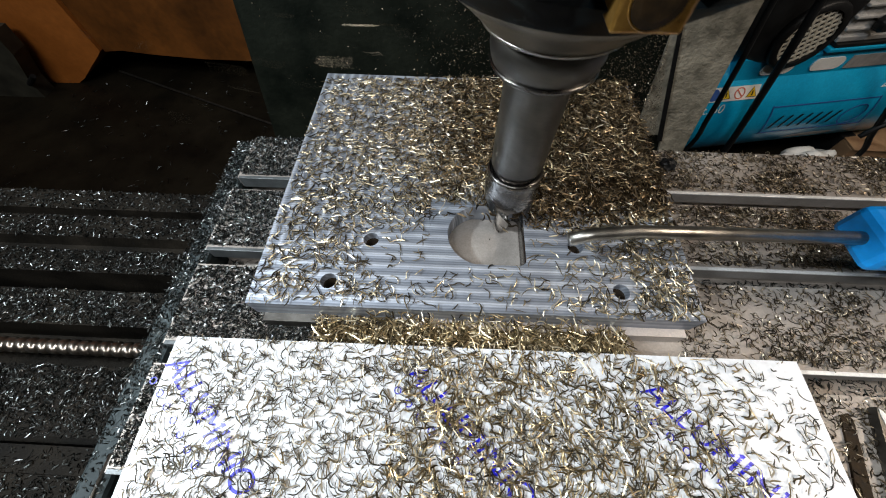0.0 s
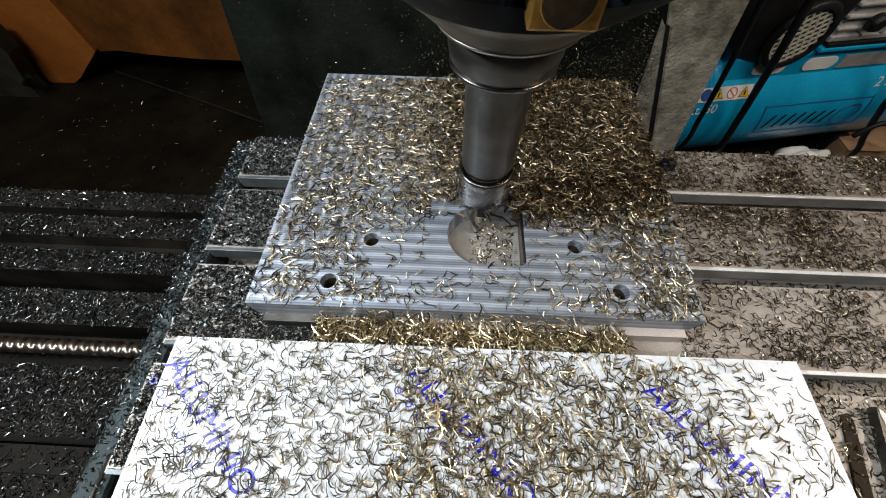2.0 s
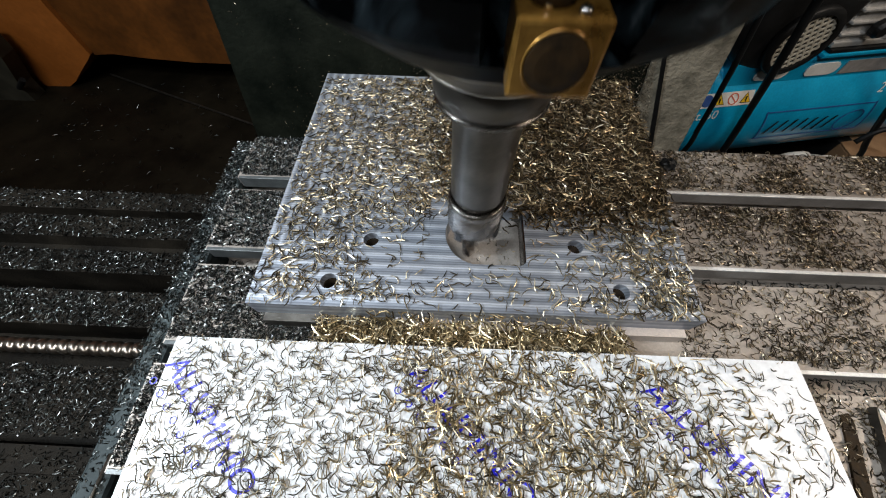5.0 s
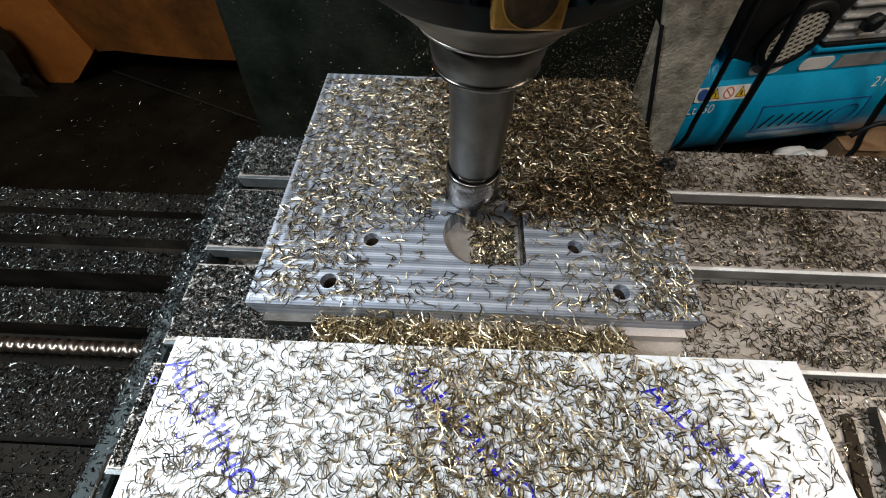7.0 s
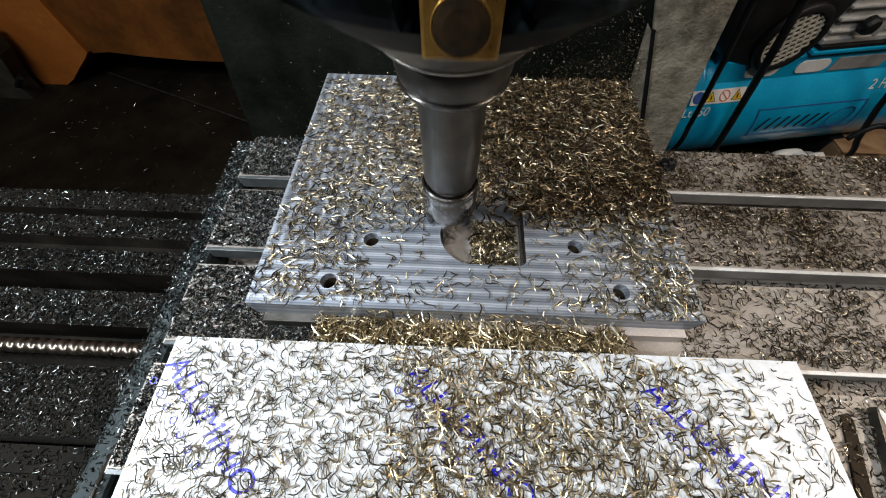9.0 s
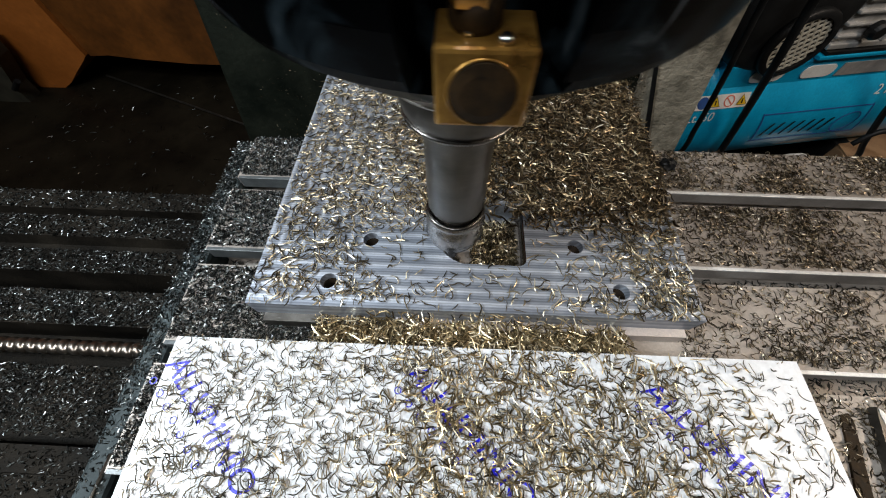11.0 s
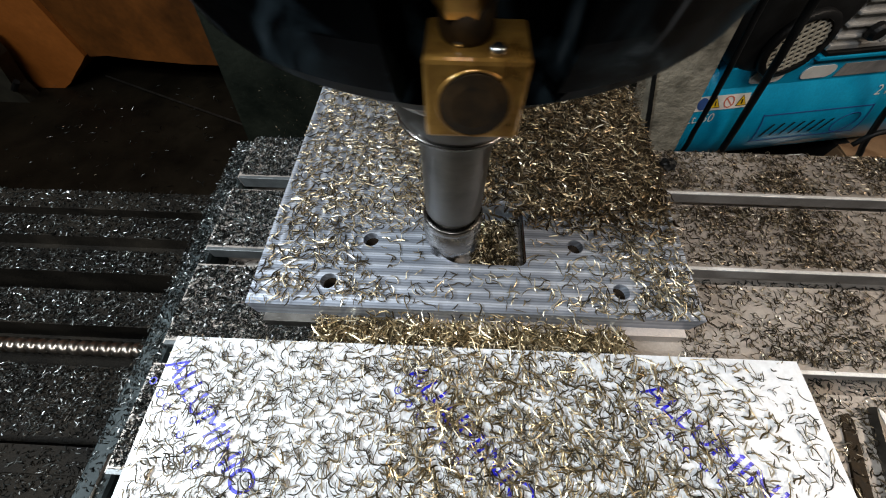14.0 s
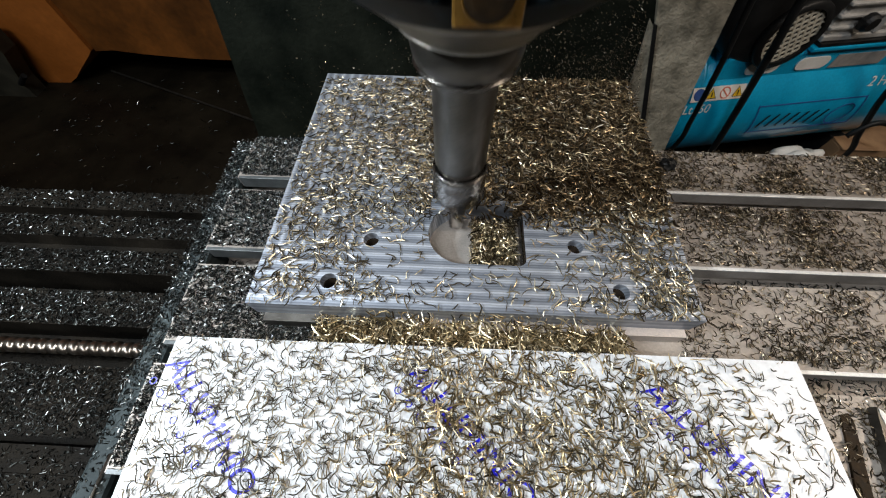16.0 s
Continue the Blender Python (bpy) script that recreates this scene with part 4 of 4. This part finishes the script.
def build_chips():
    def on_plate(x, y):
        d = math.hypot((x - 0.020) / 0.070, (y - 0.091) / 0.036)
        clear = min(1.0, max(0.12, (d - 0.72) * 1.5))
        left = 0.55 + 0.45 * min(1.0, max(0.0, (x + 0.085) / 0.09))
        if x < -0.10 or y < 0.066:
            left *= 0.6
        return clear * left
    def keep_plate(x, y):
        if -0.0145 < x < 0.046 and 0.089 < y < 0.1335:
            return 0.0
        near = min(math.hypot(x - a, y - b) for a, b in HOLES)
        return on_plate(x, y) * min(1.0, max(0.0, (near - 0.0052) / 0.003))
    def off_slot(x, y):
        return 0.0 if any(s - 0.0125 < y < s + 0.0028 for s in SLOTS) else 1.0
    def patchy(x, y):
        return off_slot(x, y) * min(1.0, max(0.3, 0.6 + 1.5 * noise.noise(Vector((x * 22, y * 22, 3.0))) - 1.2 * max(0.0, x - 0.2)))
    piles = []
    piles.append(swarf("plate_chips", scatter(9800, (-0.107, 0.1345), (0.0625, 0.2585), TOP, 3, keep_plate), (0.0040, 0.0098), (0.0004, 0.0009), (15, 130), C_BRIGHT, "curled bright and straw-coloured chips on the plate", 3, 7))
    def drift(x, y):
        edge = 0.03 * noise.noise(Vector((x * 25, y * 25, 11.0)))
        return min(1.0, max(0.0, (x + 0.055 + edge) / 0.11)) * min(1.0, max(0.0, (y - 0.110 + edge) / 0.05))
    piles.append(swarf("heaped_chips", np.concatenate([scatter(3200, (-0.07, 0.1365), (0.112, 0.2600), TOP + 0.001, 4, drift), scatter(2400, (-0.02, 0.1375), (0.120, 0.2600), TOP + 0.0025, 5, drift), scatter(350, (0.136, 0.150), (0.165, 0.212), 0.0, 6), scatter(300, (0.130, 0.146), (0.165, 0.213), 0.012, 8)]),
                       (0.0035, 0.0090), (0.0004, 0.0009), (15, 120), C_HEAP, "heaped brown and gold chips at the back of the plate", 5, 11))
    def heap(x, y):
        return min(1.0, max(0.0, (x + 0.01) / 0.08)) * min(1.0, max(0.0, (y - 0.112) / 0.045)) * (0.55 + 0.8 * abs(noise.noise(Vector((x * 30, y * 30, 7.0)))))
    # dark brown layer paints the shadow between and under the heaped chips
    piles.append(swarf("heap_shade_chips", scatter(4300, (-0.01, 0.1365), (0.112, 0.2595), TOP + 0.0004, 24, heap), (0.0045, 0.0105), (0.0007, 0.0016), (15, 110), C_BROWN, "dark brown chips matted under the heap, its shade painted in", 24, 9))
    piles.append(swarf("front_chips", np.concatenate([scatter(760, (-0.074, 0.0985), (0.0475, 0.0600), z, 7 + k) for k, z in enumerate((0.0, 0.0035, 0.007, 0.0105))] + [scatter(110, (-0.045, 0.075), (0.0555, 0.0680), 0.0190, 12)]),
                       (0.005, 0.0115), (0.0004, 0.0009), (10, 100), C_AMBER, "straw-coloured chips heaped before the plate", 9, 12))
    def on_sheet(x, y):
        mid = math.exp(-((x - 0.03) / 0.10) ** 2)
        base = 0.80 if x < 0.03 else 0.36
        clump = min(1.0, 0.78 + 0.9 * max(0.0, noise.noise(Vector((x * 34, y * 34, 5.0))) + 0.12))
        return clump * (base + (1 - base) * mid) * (0.45 + 0.55 * min(1.0, max(0.0, (0.0475 - y) / 0.012))) * (1.0 if x < 0.10 else max(0.2, 1.0 - (x - 0.10) * 9.0 * (0.4 + y / 0.06)))
    def straw(x, y):
        return on_sheet(x, y) * min(1.0, max(0.04, (x + 0.05) / 0.05))
    piles.append(swarf("sheet_chips", scatter(4700, (-0.146, 0.184), (-0.06, 0.0455), 0.0104, 11, on_sheet), (0.0034, 0.0092), (0.00036, 0.00068), (10, 120), C_SHEET, "thin curled chips strewn over the white film", 11, 5))
    piles.append(swarf("sheet_straw_chips", scatter(2000, (-0.09, 0.165), (-0.06, 0.0450), 0.0106, 12, straw), (0.0040, 0.0095), (0.00050, 0.0010), (5, 60), C_AMBER, "straw-coloured chips lying on the white film", 15, 8))
    piles.append(swarf("film_dust", scatter(900, (-0.146, 0.184), (-0.06, 0.0460), 0.0103, 18), (0.0008, 0.0022), (0.0003, 0.0006), (5, 60), C_SHEET, "fine dark chip dust on the white film", 18, 5))
    piles.append(swarf("table_chips", np.concatenate([scatter(12500, (0.134, 0.36), (-0.05, 0.212), 0.0, 13, patchy), scatter(1300, (0.13, 0.36), (0.172, 0.212), 0.0, 14, patchy), scatter(700, (0.137, 0.25), (0.11, 0.165), 0.0, 16, patchy)]), (0.0022, 0.0068), (0.00032, 0.00070), (30, 190), C_DARK, "dark curled chips on the table", 13, 10))
    piles.append(swarf("fine_table_chips", np.concatenate([scatter(20000, (-0.164, -0.100), (-0.06, 0.213), 0.0, 17, off_slot), scatter(900, (-0.104, -0.060), (0.0455, 0.0565), 0.0, 25)]), (0.0012, 0.0036), (0.0003, 0.0008), (10, 90), C_FINE, "fine dark chips at the table end", 17, 20))
    piles.append(swarf("end_cover_chips", scatter(3600, (-0.182, -0.166), (-0.05, 0.213), -0.006, 21, lambda x, y: min(1.0, 0.15 + max(0.0, y + 0.02) * 6)), (0.001, 0.0034), (0.0003, 0.0008), (10, 90), C_FINE, "fine dark chips on the end cover", 21, 20))
    piles.append(swarf("slot_chips", np.concatenate([scatter(1700, (-0.16, 0.36), (y - 0.0155, y + 0.004), -0.0258, 50 + i) for i, y in enumerate(SLOTS)]), (0.002, 0.006), (0.0003, 0.0009), (10, 120), C_FINE, "chips packed into the T-slots", 22, 20))
    piles.append(swarf("pocket_chips", np.concatenate([scatter(330, (0.013, 0.0405), (0.0920, 0.128), z, 19 + k) for k, z in enumerate((0.0048, 0.0064, 0.0078, 0.0092, 0.0106))]), (0.003, 0.0075), (0.0004, 0.0009), (20, 140), C_POCKET, "straw-coloured chips lying in the milled pocket", 19, 18))
    pocket_pile = piles.pop()
    RIDERS.extend(piles)
    rows = ((0.183, 0.205, -0.07), (0.153, 0.176, -0.072), (0.118, 0.140, -0.074), (0.072, 0.102, -0.077), (-0.008, 0.040, -0.077), (-0.029, -0.013, -0.068), (-0.09, -0.031, -0.082))
    places = np.concatenate([scatter(n, (-0.60, -0.17), (a, b), z, 30 + i) for i, ((a, b, z), n) in enumerate(zip(rows, (1900, 2700, 3500, 7000, 10000, 700, 4600)))])
    SLIDERS.append(swarf("way_chips", places, (0.001, 0.0045), (0.0003, 0.0009), (10, 90), C_FINE, "fine dark chips covering the machine ways", 31, 20))
    def stuck(x, z):
        if not -0.29 + 0.15 * (z + 0.183) < x < 0.236 - 0.41 * (z + 0.03):
            return 0.0
        return (0.04 + 0.96 * min(1.0, max(0.0, (x + 0.10) / 0.16)) ** 1.5) * min(1.0, max(0.12, (0.10 - z) / 0.14)) * (0.4 + 0.6 * (noise.noise(Vector((x * 14, z * 14, 2.0))) > -0.1))
    places = np.array([(x, 0.0, z) for x, z, _ in scatter(11000, (-0.25, 0.36), (-0.2, 0.14), 0.0, 43, stuck)])
    specks = swarf("column_specks", places, (0.0008, 0.0028), (0.0004, 0.0009), (10, 90), C_DARK, "bright specks of chips stuck to the column", 43, 30)
    specks.matrix_world = pose(0, 0.4095, 0)
    swarf("floor_chips", scatter(260, (-1.3, -0.45), (0.45, 1.0), FLOOR_Z + 0.006, 41), (0.006, 0.02), (0.0008, 0.002), (20, 120), C_FINE, "scattered bright chips on the dark floor", 41)
    return pocket_pile


def build_gun():
    gun = thing("blow_gun", "blue plastic air blow gun with a bent steel tube", "blow gun")
    part("tube", pipe([(-0.150, -0.0025, -0.004), (-0.138, -0.0005, -0.0015), (-0.115, 0.0008, 0), (0, 0, 0)], 0.0036, 14), M_TUBE, gun, "dull steel tube", True)
    part("body", solid((-0.002, -0.015, -0.010), (0.034, 0.015, 0.010), 0.004), M_GUN, gun)
    part("handle", solid((0.028, -0.023, -0.012), (0.15, 0.019, 0.012), 0.006), M_GUN, gun)
    part("trigger", solid((0.045, -0.0255, 0.0122), (0.14, -0.013, 0.0140), 0.0006), M_BLACK, gun, "black gap beside the trigger")
    return gun


FLYING = ((-0.058, 0.160, 0.111), (-0.057, 0.210, 0.086), (-0.089, 0.260, 0.070), (-0.140, 0.310, 0.024), (-0.136, 0.160, 0.088), (-0.207, 0.210, 0.026), (-0.268, 0.260, 0.040), (-0.165, 0.310, 0.040), (-0.113, 0.160, 0.092), (-0.096, 0.210, 0.062), (-0.052, 0.260, 0.055), (-0.364, 0.310, 0.021), (-0.185, 0.160, 0.054), (-0.170, 0.210, 0.039), (-0.146, 0.260, 0.010), (-0.093, 0.310, 0.010))


def build_flying():
    """Chips that the air jet has thrown up; they fall to the floor."""
    first, out = None, []
    for i, p in enumerate(FLYING):
        if first is None:
            bm = bmesh.new()
            rows = []
            for k in range(5):
                a = -0.6 + 0.3 * k
                rows.append([bm.verts.new((0.006 * math.sin(a), 0.006 * (1 - math.cos(a)) + dy, dz)) for dy, dz in ((-0.0005, 0.0), (0.0005, 0.0), (0.0, 0.0006))])
            for a, b in zip(rows, rows[1:]):
                for k in range(3):
                    bm.faces.new((a[k], a[(k + 1) % 3], b[(k + 1) % 3], b[k]))
            first = tagged(part("flying_chip", bm, C_BRIGHT), "small bright metal chip thrown up by the air jet", "metal chip", "chips in the air")
            out.append(first)
        else:
            out.append(copy_thing(first, pose(*p)))
    return out


build_shop()
build_column()
build_orange()
build_compressor()
TOOL = build_head()
build_table()
build_saddle()
STOCK = build_work()
build_sheet()
build_bar()
build_clumps()
POCKET_PILE = build_chips()
GUN = build_gun()
CHIPS_IN_AIR = build_flying()


def motions():
    for ob in RIDERS:
        at = ob.matrix_world.copy()
        walk(ob, [(t, pose(dx, dy, 0) @ at) for t, dx, dy in PATH])
    for ob in SLIDERS:
        at = ob.matrix_world.copy()
        walk(ob, [(t, pose(0, dy, 0) @ at) for t, dx, dy in PATH])
    # cuttings gather in the pocket, are blown out by the second air jet and gather again
    level = ((0.0, -0.006), (0.9, -0.006), (2.1, -0.0015), (2.7, -0.006), (3.8, -0.006), (6.2, 0.0), (16.0, 0.0055))
    walk(POCKET_PILE, [(t, pose(dx, dy, float(np.interp(t, [a for a, _ in level], [b for _, b in level])))) for t, dx, dy in PATH])
    walk(TOOL, [(t, pose(0, 0, 0, 0, 0, (t * 830.0) % 360.0)) for t, dx, dy in PATH])
    walk(STOCK, [(0.0, pose(0, 0, 0)), (0.7, pose(0, 0, 0)), (16.0, pose(-0.0125, 0, 0))])
    for i, (ob, p) in enumerate(zip(CHIPS_IN_AIR, FLYING)):
        vx, vy = -1.2 - 0.25 * (i % 5), 0.5 + 0.2 * (i % 3)
        rest = (-0.95 - 0.05 * (i % 6), 0.55 + 0.06 * (i % 5), FLOOR_Z + 0.008)
        walk(ob, [(0.0, pose(*p, 40 * i, 25 * i, 70 * i)), (0.1, pose(p[0] + 0.1 * vx, p[1] + 0.1 * vy, p[2] - 0.03, 40 * i + 50, 25 * i, 70 * i + 60)), (0.3, pose(p[0] + 0.28 * vx, p[1] + 0.28 * vy, p[2] - 0.22, 40 * i + 90, 25 * i, 70 * i + 110)),
                  (0.5, pose(*rest, 0, 0, 70 * i + 150)), (16.0, pose(*rest, 0, 0, 70 * i + 150))])
    # the blow gun sweeps in twice from the open side
    sweep = {0.0: pose(0.200, 0.091, 0.050, 0, 0, 1), 0.1: pose(0.199, 0.094, 0.052, 0, 0, 3), 0.2: pose(0.375, 0.05, 0.05, 0, 0, -10), 0.3: pose(0.56, 0.03, 0.05, 0, 0, -8), 0.4: pose(0.60, 0.03, 0.03, 0, 0, -4),
             3.1: pose(0.60, 0.03, 0.03, 0, 0, -4), 3.2: pose(0.46, 0.05, 0.05, 0, 0, -8), 3.3: pose(0.230, 0.047, 0.050, 0, 0, -5), 3.4: pose(0.172, 0.081, 0.050, 0, 0, 2), 3.5: pose(0.42, 0.06, 0.05, 0, 0, -6), 3.6: pose(0.58, 0.04, 0.03, 0, 0, -4)}
    walk(GUN, [(t, sweep[t] if t in sweep else pose(0.62 + dx, 0.03 + dy, 0.0124)) for t, dx, dy in PATH])


motions()
